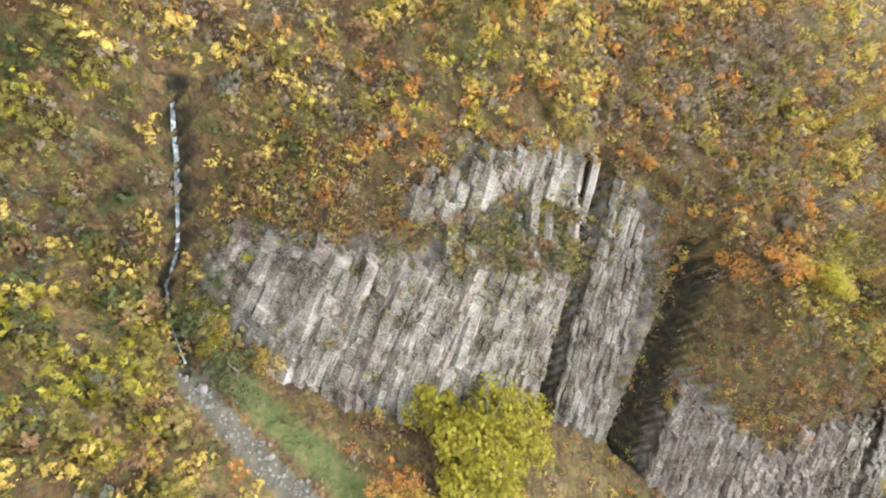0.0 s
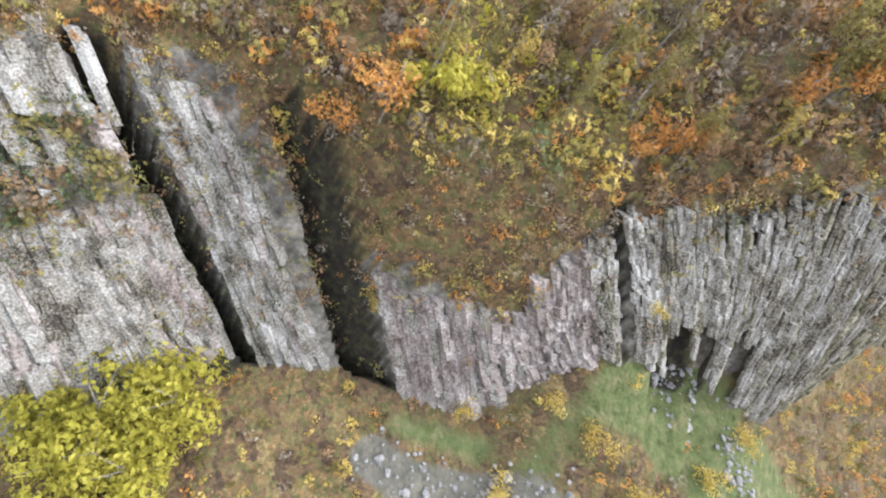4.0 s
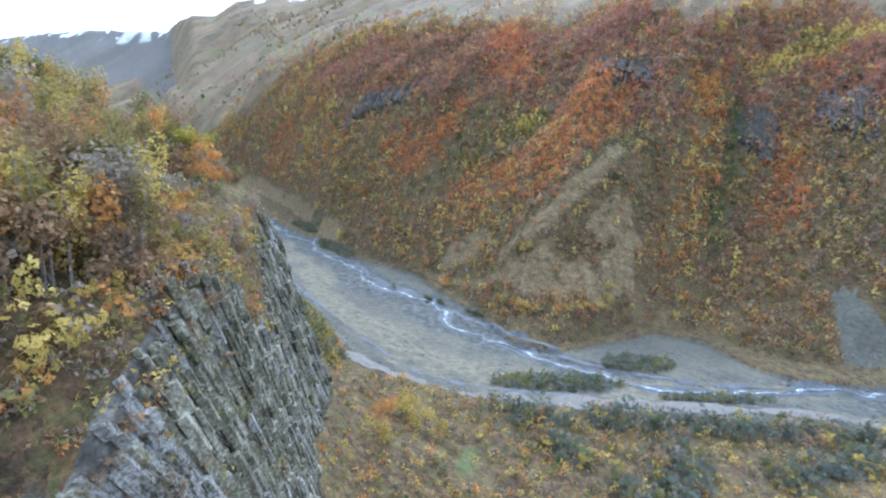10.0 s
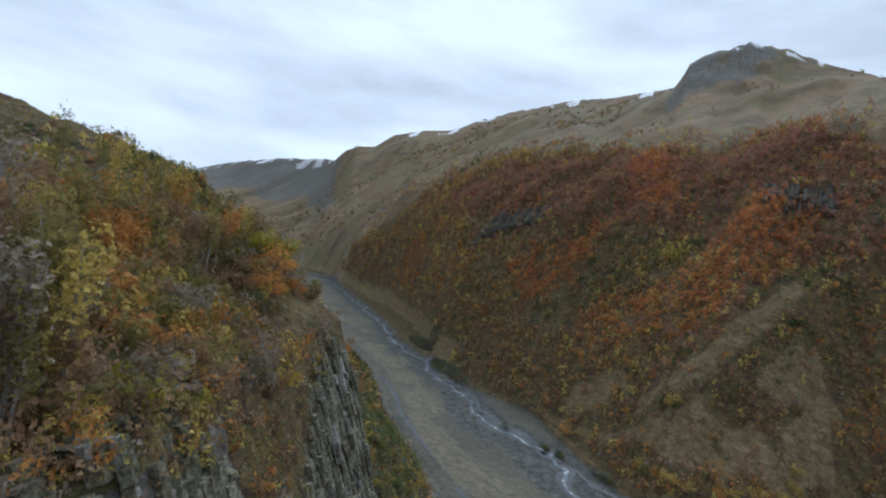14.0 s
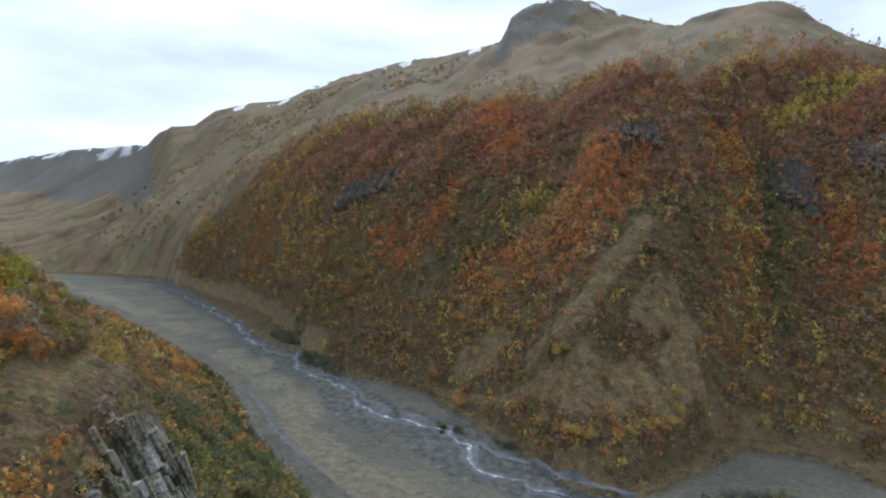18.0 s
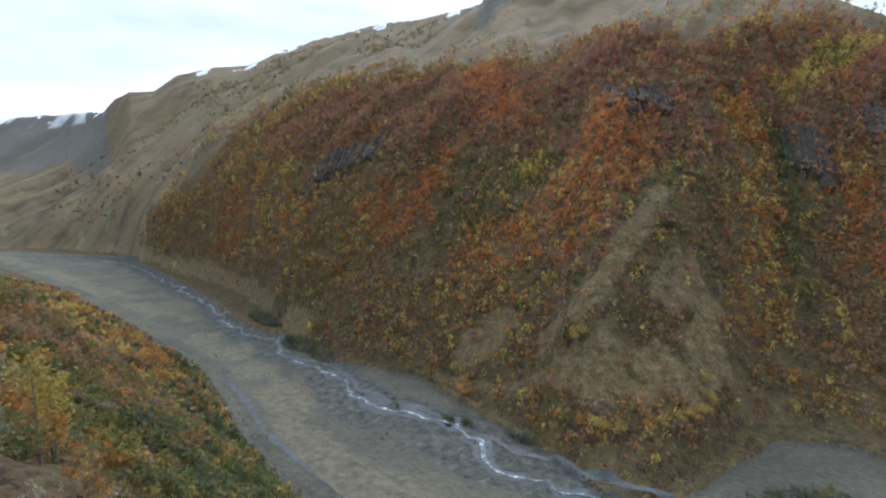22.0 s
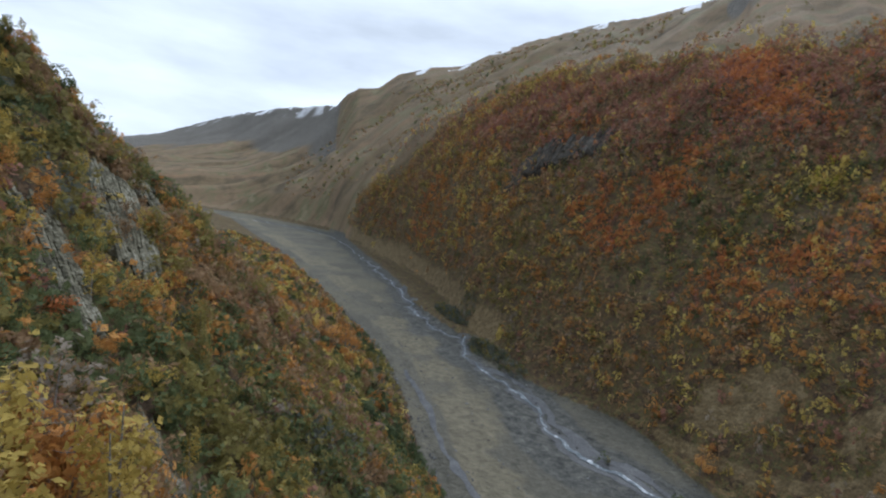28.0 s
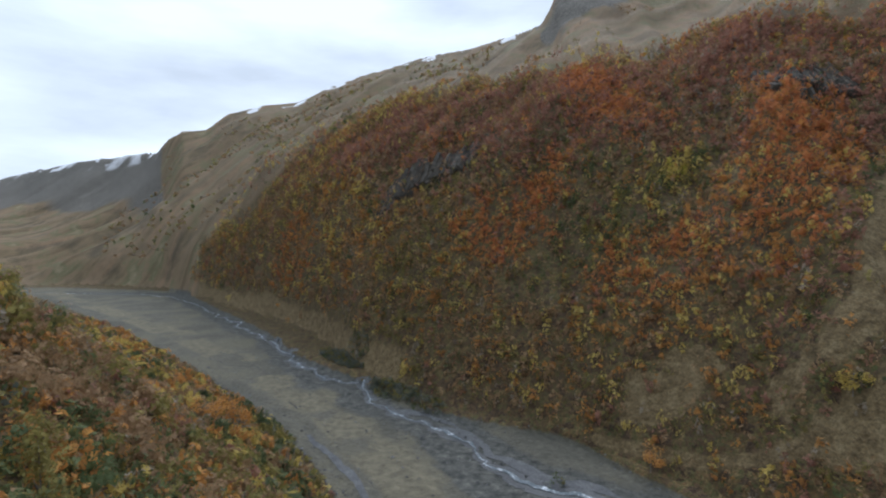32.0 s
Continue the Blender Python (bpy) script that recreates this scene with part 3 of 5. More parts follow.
    l.new(ramp_of(runs.outputs["Fac"], [(0.34, (0.64, 0.63, 0.58)), (0.46, (0.87, 0.91, 0.83)), (0.54, (1.0, 1.0, 0.97)), (0.66, (1.2, 1.10, 1.0))]), streaked.inputs[7])
    upland = streaked.outputs[2]
    gravel = ramp_of(noise_of(0.9, 10.0, 0.72), [(0.32, (0.048, 0.046, 0.037)), (0.45, (0.084, 0.080, 0.064)), (0.56, (0.117, 0.109, 0.086)), (0.70, (0.190, 0.178, 0.138))])
    sandy = ramp_of(noise_of(0.063, 8.000, 0.558), [(0.40, (0.084, 0.080, 0.062)), (0.50, (0.118, 0.110, 0.084)), (0.60, (0.155, 0.138, 0.091))])
    silt = ramp_of(noise_of(0.630, 8.000, 0.585), [(0.35, (0.110, 0.099, 0.070)), (0.5, (0.145, 0.129, 0.089)), (0.66, (0.181, 0.160, 0.111))])
    stone = ramp_of(noise_of(0.9, 8.0, 0.7), [(0.30, (0.041, 0.036, 0.031)), (0.45, (0.092, 0.084, 0.071)), (0.56, (0.153, 0.141, 0.120)), (0.68, (0.255, 0.233, 0.198))])
    turf = ramp_of(noise_of(0.9, 8.0, 0.7), [(0.33, (0.050, 0.060, 0.022)), (0.46, (0.075, 0.093, 0.032)), (0.56, (0.098, 0.106, 0.044)), (0.68, (0.15, 0.135, 0.068))])
    snow = ramp_of(fine, [(0.3, (0.62, 0.64, 0.67)), (0.7, (0.82, 0.83, 0.85))])
    half = n.new("ShaderNodeValue")
    half.outputs[0].default_value = 0.5
    colour = mixed(part_of("bare"), scrub, straw)
    colour = mixed(part_of("upland"), colour, upland)
    colour = mixed(part_of("lawn"), colour, turf)
    cobble = ramp_of(noise_of(0.55, 10.0, 0.75), [(0.32, (0.033, 0.034, 0.031)), (0.45, (0.068, 0.068, 0.061)), (0.56, (0.101, 0.100, 0.087)), (0.70, (0.184, 0.179, 0.154))])
    stony = mixed(part_of("cobbles", 0.3, 0.8), mixed(half.outputs[0], gravel, sandy), cobble)
    colour = mixed(part_of("bed"), colour, mixed(part_of("silt", 0.4, 0.9), stony, silt))
    colour = mixed(part_of("rock"), colour, stone)
    # near-black for the shade in clefts and caves, with moss and wet gully rock
    shaded_wet_rock = ramp_of(fine, [(0.34, (0.012, 0.010, 0.008)), (0.5, (0.022, 0.018, 0.013)), (0.6, (0.034, 0.034, 0.015)), (0.72, (0.055, 0.048, 0.036))])
    colour = mixed(part_of("shade_damp"), colour, shaded_wet_rock)
    colour = mixed(part_of("snow"), colour, snow)
    l.new(colour, bsdf.inputs["Base Color"])
    b = n.new("ShaderNodeBump")
    b.inputs["Strength"].default_value, b.inputs["Distance"].default_value = 0.8, 0.4
    l.new(fine, b.inputs["Height"])
    # low scrub stands in mounds
    b2 = n.new("ShaderNodeBump")
    b2.invert = True
    b2.inputs["Strength"].default_value, b2.inputs["Distance"].default_value = 0.55, 0.5
    l.new(mound, b2.inputs["Height"])
    l.new(b.outputs[0], b2.inputs["Normal"])
    l.new(b2.outputs[0], bsdf.inputs["Normal"])
    return m


def mesh_of(name, verts, faces, materials, smooth=False, slots=None):
    """A mesh from arrays of corners and of faces with equal numbers of corners."""
    me = bpy.data.meshes.new(name)
    verts, faces = np.asarray(verts, np.float32), np.asarray(faces, np.int32)
    k = faces.shape[1]
    me.vertices.add(len(verts))
    me.vertices.foreach_set("co", verts.ravel())
    me.loops.add(faces.size)
    me.loops.foreach_set("vertex_index", faces.ravel())
    me.polygons.add(len(faces))
    me.polygons.foreach_set("loop_start", np.arange(len(faces), dtype=np.int32) * k)
    for mat in materials:
        me.materials.append(mat)
    if slots is not None:
        me.polygons.foreach_set("material_index", np.asarray(slots, np.int32))
    me.polygons.foreach_set("use_smooth", np.full(len(faces), smooth))
    me.update(calc_edges=True)
    return me


# ---- the ground: one sheet from the cliff's foot to the far ridges ----
turns = np.radians(np.concatenate([np.arange(-180, -100, 0.5), np.arange(-100, -40, 0.5), np.arange(-40, 72, 0.3), np.arange(72, 180, 1.0)]))
rings = np.concatenate([[0.0], np.geomspace(1.5, 30, 45), np.arange(30.6, 112, 0.6), np.geomspace(113, 1000, 128), np.geomspace(1015, 2600, 48), np.geomspace(2700, 4700, 8)])
RR, AA = np.meshgrid(rings, turns, indexing="ij")
GX, GY = CX + RR * np.sin(AA), CY + RR * np.cos(AA)
GZ, g_bed, g_bare, g_up, g_rock, g_snow, g_lawn = height(GX, GY)
ni, nj = GX.shape
idx = np.arange(ni * nj).reshape(ni, nj)
quads = np.stack([idx[:-1], np.roll(idx, -1, 1)[:-1], np.roll(idx, -1, 1)[1:], idx[1:]], -1).reshape(-1, 4)
ground_mesh = mesh_of("ground", np.stack([GX, GY, GZ], -1).reshape(-1, 3), quads[:, ::-1], [ground_material()], smooth=True)
for key, value in (("bed", g_bed), ("bare", g_bare), ("upland", g_up), ("rock", g_rock), ("snow", g_snow), ("silt", sandbar(GX, GY)), ("cobbles", cobbles(GX, GY)), ("shade_damp", shade_and_damp(GX, GY)), ("lawn", g_lawn)):
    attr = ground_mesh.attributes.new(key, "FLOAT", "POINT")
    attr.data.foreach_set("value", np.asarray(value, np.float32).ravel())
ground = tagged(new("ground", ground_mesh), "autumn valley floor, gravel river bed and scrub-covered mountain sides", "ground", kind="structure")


def z_at(x, y):
    return height(np.asarray(x, float), np.asarray(y, float))[0]


# ---- water ----
def smooth_line(line, step):
    pts = np.array(line, float)
    for _ in range(2):
        q = np.empty((2 * len(pts) - 2, 2))
        q[0::2], q[1::2] = 0.75 * pts[:-1] + 0.25 * pts[1:], 0.25 * pts[:-1] + 0.75 * pts[1:]
        pts = np.vstack([pts[:1], q, pts[-1:]])
    run = np.concatenate([[0], np.cumsum(np.hypot(*np.diff(pts, axis=0).T))])
    s = np.arange(0, run[-1], step)
    return np.stack([np.interp(s, run, pts[:, 0]), np.interp(s, run, pts[:, 1])], 1)


def ribbon(name, line, width, lift, mat, wobble=0.0, level=None, across=4, shift=0.0, fine=0.0):
    c = smooth_line(line, 0.7)
    c = c + 0.35 * wobble * np.stack([ripple(c[:, 0] + 20 + shift, c[:, 1], 4.5), ripple(c[:, 0], c[:, 1] + 70 + shift, 4.5)], 1)
    c = c + wobble * np.stack([ripple(c[:, 0] + shift, c[:, 1], 9), ripple(c[:, 0] + 50, c[:, 1] + shift, 9)], 1)
    c = c + fine * np.stack([ripple(c[:, 0] + 5, c[:, 1], 3.2, 2), ripple(c[:, 0], c[:, 1] + 90, 3.2, 2)], 1)
    t = np.gradient(c, axis=0)
    t /= np.linalg.norm(t, axis=1)[:, None]
    nrm = np.stack([-t[:, 1], t[:, 0]], 1)
    w = width * (1 + 1.5 * ripple(c[:, 0] + shift, c[:, 1], 4))
    rows = []
    for k in range(across + 1):
        p = c + nrm * (w * (k / across - 0.5))[:, None]
        z = z_at(p[:, 0], p[:, 1]) + lift
        rows.append(np.column_stack([p, z]))
    if level:
        zz = np.mean([r[:, 2] for r in rows], 0)
        for r in rows:
            r[:, 2] = zz
    v = np.stack(rows, 1)
    a, b = v.shape[:2]
    i = np.arange(a * b).reshape(a, b)
    f = np.stack([i[:-1, :-1], i[1:, :-1], i[1:, 1:], i[:-1, 1:]], -1).reshape(-1, 4)
    return new(name, mesh_of(name, v.reshape(-1, 3), f, [mat], smooth=True))


WATER = material("rushing_stream_water", [(0.05, 0.065, 0.075), (0.07, 0.09, 0.10), (0.10, 0.12, 0.135), (0.15, 0.175, 0.19), (0.45, 0.48, 0.50), (0.80, 0.83, 0.86)], 0.5, rough=0.5, bump=0.9, detail_scale=2.6)
stream = tagged(ribbon("water", STREAM, 0.62, 0.14, WATER, wobble=2.4, level=True, fine=1.1), "shallow braided mountain stream with white riffles", "stream", kind="structure")
WET_GRAVEL = material("wet_dark_gravel", [(0.045, 0.047, 0.05), (0.075, 0.077, 0.08), (0.12, 0.122, 0.122)], 0.5, rough=0.6, bump=0.8, detail_scale=3.0)
margin = tagged(ribbon("wet_gravel", STREAM[4:-1], 2.6, 0.05, WET_GRAVEL, wobble=2.4, fine=1.1), "dark wet gravel margins of the stream", "gravel", kind="structure")
BRAID = [(-13, 157), (-1, 146), (5, 129), (11, 119), (18, 115), (24, 104), (27, 95), (31, 90), (36, 83), (41, 79), (46, 73), (53, 67.5), (62, 64), (76, 60.5), (94, 59.5)]
braid = tagged(ribbon("wet_gravel", BRAID, 1.3, 0.08, WET_GRAVEL, wobble=2.0, shift=31.0), "dark wet side channel of the stream", "gravel", kind="structure")
CHANNEL = [(-26, 143), (-18, 124), (-12, 109), (0, 86), (7, 73), (14, 65), (22, 60), (40, 57)]
channel = tagged(ribbon("wet_gravel", CHANNEL, 0.9, 0.06, WET_GRAVEL, wobble=1.2, shift=11.0), "narrow dark channel along the silt bank", "gravel", kind="structure")
TRACK = material("packed_gravel_track", [(0.105, 0.095, 0.082), (0.150, 0.135, 0.115), (0.190, 0.172, 0.147)], 0.6, bump=0.5)
road = tagged(ribbon("road", ROAD, 2.8, 0.10, TRACK, wobble=0.3), "packed grey gravel track along the river bed", "track", kind="structure")
waterfall = tagged(ribbon("water", GULLY, 0.17, 0.24, WATER, wobble=0.7), "thin white water running down a dark gully", "stream", kind="structure")


# ---- helpers for things ----


def part(name, me, parent, label="", place=None):
    """One mesh object under a thing or under a part."""
    ob = new(name, me)
    ob.parent = parent
    if place is not None:
        ob.matrix_basis = place
    if label:
        tagged(ob, label)
    return ob


def tube(rings):
    """Corners and faces of one closed body through rings of equal numbers of corners."""
    k = len(rings[0])
    faces = []
    for r in range(len(rings) - 1):
        for i in range(k):
            j = (i + 1) % k
            faces.append((r * k + i, r * k + j, (r + 1) * k + j, (r + 1) * k + i))
    top = (len(rings) - 1) * k
    faces.append(tuple(range(top, top + k)))
    faces.append(tuple(range(k - 1, -1, -1)))
    return np.vstack(rings), faces


def solid(name, verts, faces, mats):
    me = bpy.data.meshes.new(name)
    me.from_pydata([tuple(v) for v in verts], [], [tuple(dict.fromkeys(f)) for f in faces])
    for m in mats:
        me.materials.append(m)
    me.update()
    return me


# ---- the columnar cliff ----
def face_point(y, t, out):
    """A place on the cliff's face: t from foot to top, out in metres from it."""
    xf, zf, xt, zt, _, _ = bank(y)
    nx, nz = zt - zf, xf - xt
    s = np.hypot(nx, nz)
    return np.array([xf + (xt - xf) * t + out * nx / s, y, zf + (zt - zf) * float(profile(t, y)) + out * nz / s])


def column_mesh(y0, lean, lo, hi, out, width, rng, jag=0.14):
    """A leaning basalt column, stepped where it has broken along its joints."""
    cuts = [lo]
    while cuts[-1] < hi:
        cuts.append(cuts[-1] + rng.uniform(0.012, 0.05 + 0.2 * jag))
    cuts[-1] = hi
    sides = rng.choice([5, 6])
    turn = rng.uniform(0, 6.28)
    rings = []
    last = len(cuts) - 2
    for k, (a, b) in enumerate(zip(cuts, cuts[1:])):
        shove = out + rng.uniform(-1.1, 0.9) * jag - (0.5 if k == last else 0)
        w = width * rng.uniform(1 - 1.3 * jag, 1 + 1.3 * jag)
        side = rng.uniform(-0.6, 0.6) * jag
        for t in (a, max(b - 0.004, a + 0.002)):
            drop = (0.5 - t) * 16.0
            c = face_point(y0 + lean * drop + side, t, shove)
            g = turn + 6.2832 * np.arange(sides) / sides
            rings.append(c + np.stack([0.8 * w * np.cos(g), w * np.sin(g), 0.35 * w * np.cos(g)], 1))
    return tube(rings)


def in_cleft(y, t=0.5):
    return any(abs(y - (a + (b - a) * t)) < half * 1.05 for a, b, half, _ in CLEFTS)


def in_cave(y):
    return any(a - 0.2 < y < b + 0.2 for a, b in CAVES)


def cliff(label, y0, y1, lean, mats, step, wide, sunk, jag=0.14, ledge=None):
    """One buttress: columns side by side."""
    thing = tagged(new("basalt_cliff"), label, "cliff", group="buttresses of the columnar cliff")
    rng = np.random.RandomState(int(abs(y0) * 10) + 3)
    y = y0
    while y < y1:
        for row in range(1 + (rng.rand() < 0.55)):
            yy = y + rng.uniform(-0.3, 0.3) * step + row * step * 0.5
            if in_cleft(yy):
                continue
            top = float(rock_top(yy))
            lo, hi = rng.uniform(-0.05, 0.03), top + 0.10 * float(ripple(np.array(yy), np.array(8.0), 4.0, 2)) + rng.uniform(-0.06, 0.02)
            hi = min(hi, top + 0.03)
            bulge = 0.3 * float(ripple(np.array(yy * 1.0), np.array(3.0), 3.1, 2))
            if in_cave(yy + 1.8):
                lo = 0.24 + rng.uniform(-0.03, 0.08)
            if row:
                lo = rng.uniform(0.0, max(top - 0.2, 0.1))
                hi = min(hi, lo + rng.uniform(0.12, 0.4))
            elif rng.rand() < 0.12:
                hi *= rng.uniform(0.8, 0.97)
            spans = [(lo, max(hi, lo + 0.1))]
            if ledge and not row:
                gap = ledge[0] + 0.06 * float(ripple(np.array(yy), np.array(4.0), 3.5, 3))
                spans = [(lo, min(gap, hi))] + ([(ledge[1] - 0.03 + 0.10 * float(ripple(np.array(yy), np.array(60.0), 5.0, 2)), hi - 0.16 * rng.rand() ** 3)] if hi > 0.85 else [])
            out = bulge - sunk + rng.uniform(-0.09, 0.09) + 0.10 * row
            tilt = float(np.interp(yy, *lean)) if isinstance(lean, tuple) else lean
            for a, b in spans:
                b = max(b, a + 0.06)
                v, f = column_mesh(yy, tilt * rng.uniform(0.85, 1.15), a, b, out, step * wide * rng.uniform(0.8, 1.25), rng, jag)
                part("basalt_column", solid("basalt_column", v, f, [mats[0] if rng.rand() < 0.85 else mats[-1]]), thing)
        y += step
    return thing


cliff("broad rounded buttress of grey basalt columns with grassy ledges", -68.2, -43.0, ([-68, -60, -44], [0.08, 0.3, 0.6]), [BASALT, PINK_BASALT], 0.34, 1.65, 0.0, 0.26, (0.53, 0.77))
cliff("narrow slab of leaning grey basalt columns between dark clefts", -41.0, -36.6, 0.58, [BASALT, PINK_BASALT], 0.30, 1.5, 0.05, 0.2)
cliff("pinkish weathered basalt buttress beside a dark cleft", -30.4, -16.4, ([-31, -17], [0.48, 0.28]), [PINK_BASALT, BASALT], 0.30, 1.65, 0.05, 0.2)
cliff("tall face of slanting grey basalt columns above a green meadow", -16.4, 4.0, 0.30, [BASALT, LICHEN_ROCK], 0.22, 1.45, 0.0, 0.17)
cliff("shattered grey-green basalt face under the wooded brow", 4.0, 17.8, 0.28, [LICHEN_ROCK, BASALT], 0.21, 1.4, 0.0, 0.3)
cliff("thin leaning grey basalt ribs on the valley edge", 18.0, 51.0, 0.22, [LICHEN_ROCK, BASALT], 0.22, 1.3, 0.0, 0.32)


def outcrop(label, line, spread, proud, width, mat, count, span=(0.15, 0.5)):
    """A band of columns that lies along a slope, from the first point of its line down to the last."""
    thing = tagged(new("rock_outcrop"), label, "rock", group="rock bands on the slopes")
    rng = np.random.RandomState(len(label) + int(abs(line[0][0])))
    c = smooth_line(line, 0.25)
    way = c[-1] - c[0]
    way = way / np.hypot(*way)
    for k in range(count):
        off = rng.uniform(-1, 1) * spread
        length = rng.uniform(*span)
        t0 = rng.uniform(0, 1 - length)
        ts = np.linspace(t0, t0 + length, 6)
        idx6 = (ts * (len(c) - 1)).astype(int)
        x, y = c[idx6, 0] - way[1] * off, c[idx6, 1] + way[0] * off
        z = z_at(x, y) + proud * rng.uniform(0.3, 1.0) * (1 - (off / spread) ** 2 * 0.7)
        w, sides, turn = width * rng.uniform(0.7, 1.3), rng.choice([5, 6]), rng.uniform(0, 6)
        g = turn + 6.2832 * np.arange(sides) / sides
        rings = []
        for i in range(6):
            j = rng.normal(0, 0.12, 3) * w
            rings.append(np.array([x[i], y[i], z[i]]) + j + np.stack([-way[1] * w * np.cos(g) + 0.3 * way[0] * w * np.sin(g), way[0] * w * np.cos(g) + 0.3 * way[1] * w * np.sin(g), w * np.sin(g)], 1))
        v, f = tube(rings[::-1])
        part("basalt_column", solid("basalt_column", v, f, [mat]), thing)
    return thing


outcrop("grey columnar rock band above an autumn slope", [(-42, 78), (-36.9, 74), (-32.5, 70.5)], 2.0, 0.5, 0.19, LICHEN_ROCK, 190, (0.08, 0.3))
outcrop("second grey rock band beside an autumn slope", [(-44, 84), (-39, 80.5)], 1.6, 0.5, 0.14, LICHEN_ROCK, 90, (0.1, 0.4))
outcrop("grey leaning rock rib among shrubs", [(-39, 68.5), (-35, 66.4), (-31, 63.7), (-28.5, 62.4)], 1.0, 0.5, 0.13, LICHEN_ROCK, 110, (0.06, 0.25))
outcrop("pale grey rock rib low on the bank", [(-25, 60.5), (-22, 58.5), (-18.5, 60), (-16.5, 61.5)], 1.4, 0.5, 0.14, LICHEN_ROCK, 110, (0.08, 0.3))
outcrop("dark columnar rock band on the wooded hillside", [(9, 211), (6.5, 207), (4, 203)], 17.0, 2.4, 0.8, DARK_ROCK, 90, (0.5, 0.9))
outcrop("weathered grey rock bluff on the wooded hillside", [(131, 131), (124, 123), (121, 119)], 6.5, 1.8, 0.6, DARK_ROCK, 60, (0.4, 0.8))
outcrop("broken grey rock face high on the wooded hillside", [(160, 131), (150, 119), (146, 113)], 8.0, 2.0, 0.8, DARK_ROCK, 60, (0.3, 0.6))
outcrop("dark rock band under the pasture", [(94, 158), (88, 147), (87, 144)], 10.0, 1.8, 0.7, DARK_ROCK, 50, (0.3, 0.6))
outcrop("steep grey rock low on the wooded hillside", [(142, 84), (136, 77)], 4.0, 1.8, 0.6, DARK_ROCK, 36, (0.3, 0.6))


# ---- plants ----
def crown(count, size, rng, lobes=5, hollow=0.45, spread=(1, 1, 0.85)):
    """Leaf clumps of one crown about its middle, with radii given by spread: corners (count, 4, 3)."""
    centres = rng.normal(0, 0.42, (lobes, 3))
    radii = rng.uniform(0.42, 0.72, lobes)
    pick = rng.randint(0, lobes, count)
    way = rng.normal(0, 1, (count, 3))
    way /= np.linalg.norm(way, axis=1)[:, None]
    p = centres[pick] + way * (radii[pick] * rng.uniform(hollow, 1.0, count) ** 0.6)[:, None]
    p = p * np.array(spread)
    n = way + rng.normal(0, 0.45, (count, 3)) + np.array([0, 0, 0.3])
    n /= np.linalg.norm(n, axis=1)[:, None]
    a = np.cross(n, rng.normal(0, 1, (count, 3)))
    a /= np.linalg.norm(a, axis=1)[:, None]
    b = np.cross(n, a)
    s = size * rng.uniform(0.6, 1.3, count)[:, None]
    return np.stack([p - a * s, p - b * s * 0.7, p + a * s, p + b * s * 0.7], 1)


def shrubs(name, label, x, y, radius, kind, clumps, size, stem=0.75, seed=1, squash=0.85):
    """Many shrubs as one mesh of loose leaf clumps on thin stems."""
    rng = np.random.RandomState(seed)
    kinds = [crown(clumps, size, rng, lobes=rng.randint(3, 7), spread=(1, 1, squash)) for _ in range(9)]
    z = z_at(x, y)
    n = len(x)
    verts = np.empty((n, clumps, 4, 3), np.float32)
    spin, pick = rng.uniform(0, 6.2832, n), rng.randint(0, len(kinds), n)
    wide, tall = radius * rng.uniform(0.85, 1.2, n), radius * rng.uniform(0.8, 1.45, n)
    for k, c in enumerate(kinds):
        m = np.where(pick == k)[0]
        cs, sn = np.cos(spin[m])[:, None, None], np.sin(spin[m])[:, None, None]
        cx, cy, cz = c[None, ..., 0], c[None, ..., 1], c[None, ..., 2]
        verts[m, ..., 0] = x[m, None, None] + wide[m, None, None] * (cs * cx - sn * cy)
        verts[m, ..., 1] = y[m, None, None] + wide[m, None, None] * (sn * cx + cs * cy)
        verts[m, ..., 2] = (z[m] + tall[m] * stem)[:, None, None] + tall[m, None, None] * cz
    faces = np.arange(n * clumps * 4).reshape(-1, 4)
    me = mesh_of(name, verts.reshape(-1, 3), faces, [LEAVES[kind]])
    return tagged(new(name, me), label, "shrubs", kind="stuff")


KINDS = ["red", "orange", "yellow", "olive", "green", "brown", "bare", "willow", "lime", "maroon"]
WORDS = {"red": "rust-red autumn", "orange": "orange autumn", "yellow": "golden yellow", "olive": "olive green", "green": "dark green",
         "brown": "dry brown", "bare": "leafless grey-brown", "willow": "grey-green", "lime": "yellow-green", "maroon": "dark maroon"}


def plant(where, x, y, radius, chance, clumps, size, seed, squash=0.85):
    """Sorts the places of a stretch of scrub by colour and builds one mesh for each colour."""
    rng = np.random.RandomState(seed)
    total = np.cumsum(chance / chance.sum(1, keepdims=True), 1)
    kind = (rng.rand(len(x))[:, None] > total).sum(1).clip(0, len(KINDS) - 1)
    for k, word in enumerate(KINDS):
        m = kind == k
        if m.sum() > 3:
            shrubs("shrubs", WORDS[word] + " shrubs and small trees " + where, x[m], y[m], radius[m], word, clumps, size, seed=seed + k, squash=squash)


def scatter(count, x0, x1, y0, y1, rng):
    return rng.uniform(x0, x1, count), rng.uniform(y0, y1, count)


def mix(n, **share):
    out = np.zeros((n, len(KINDS)))
    for k, v in share.items():
        out[:, KINDS.index(k)] = v
    return out


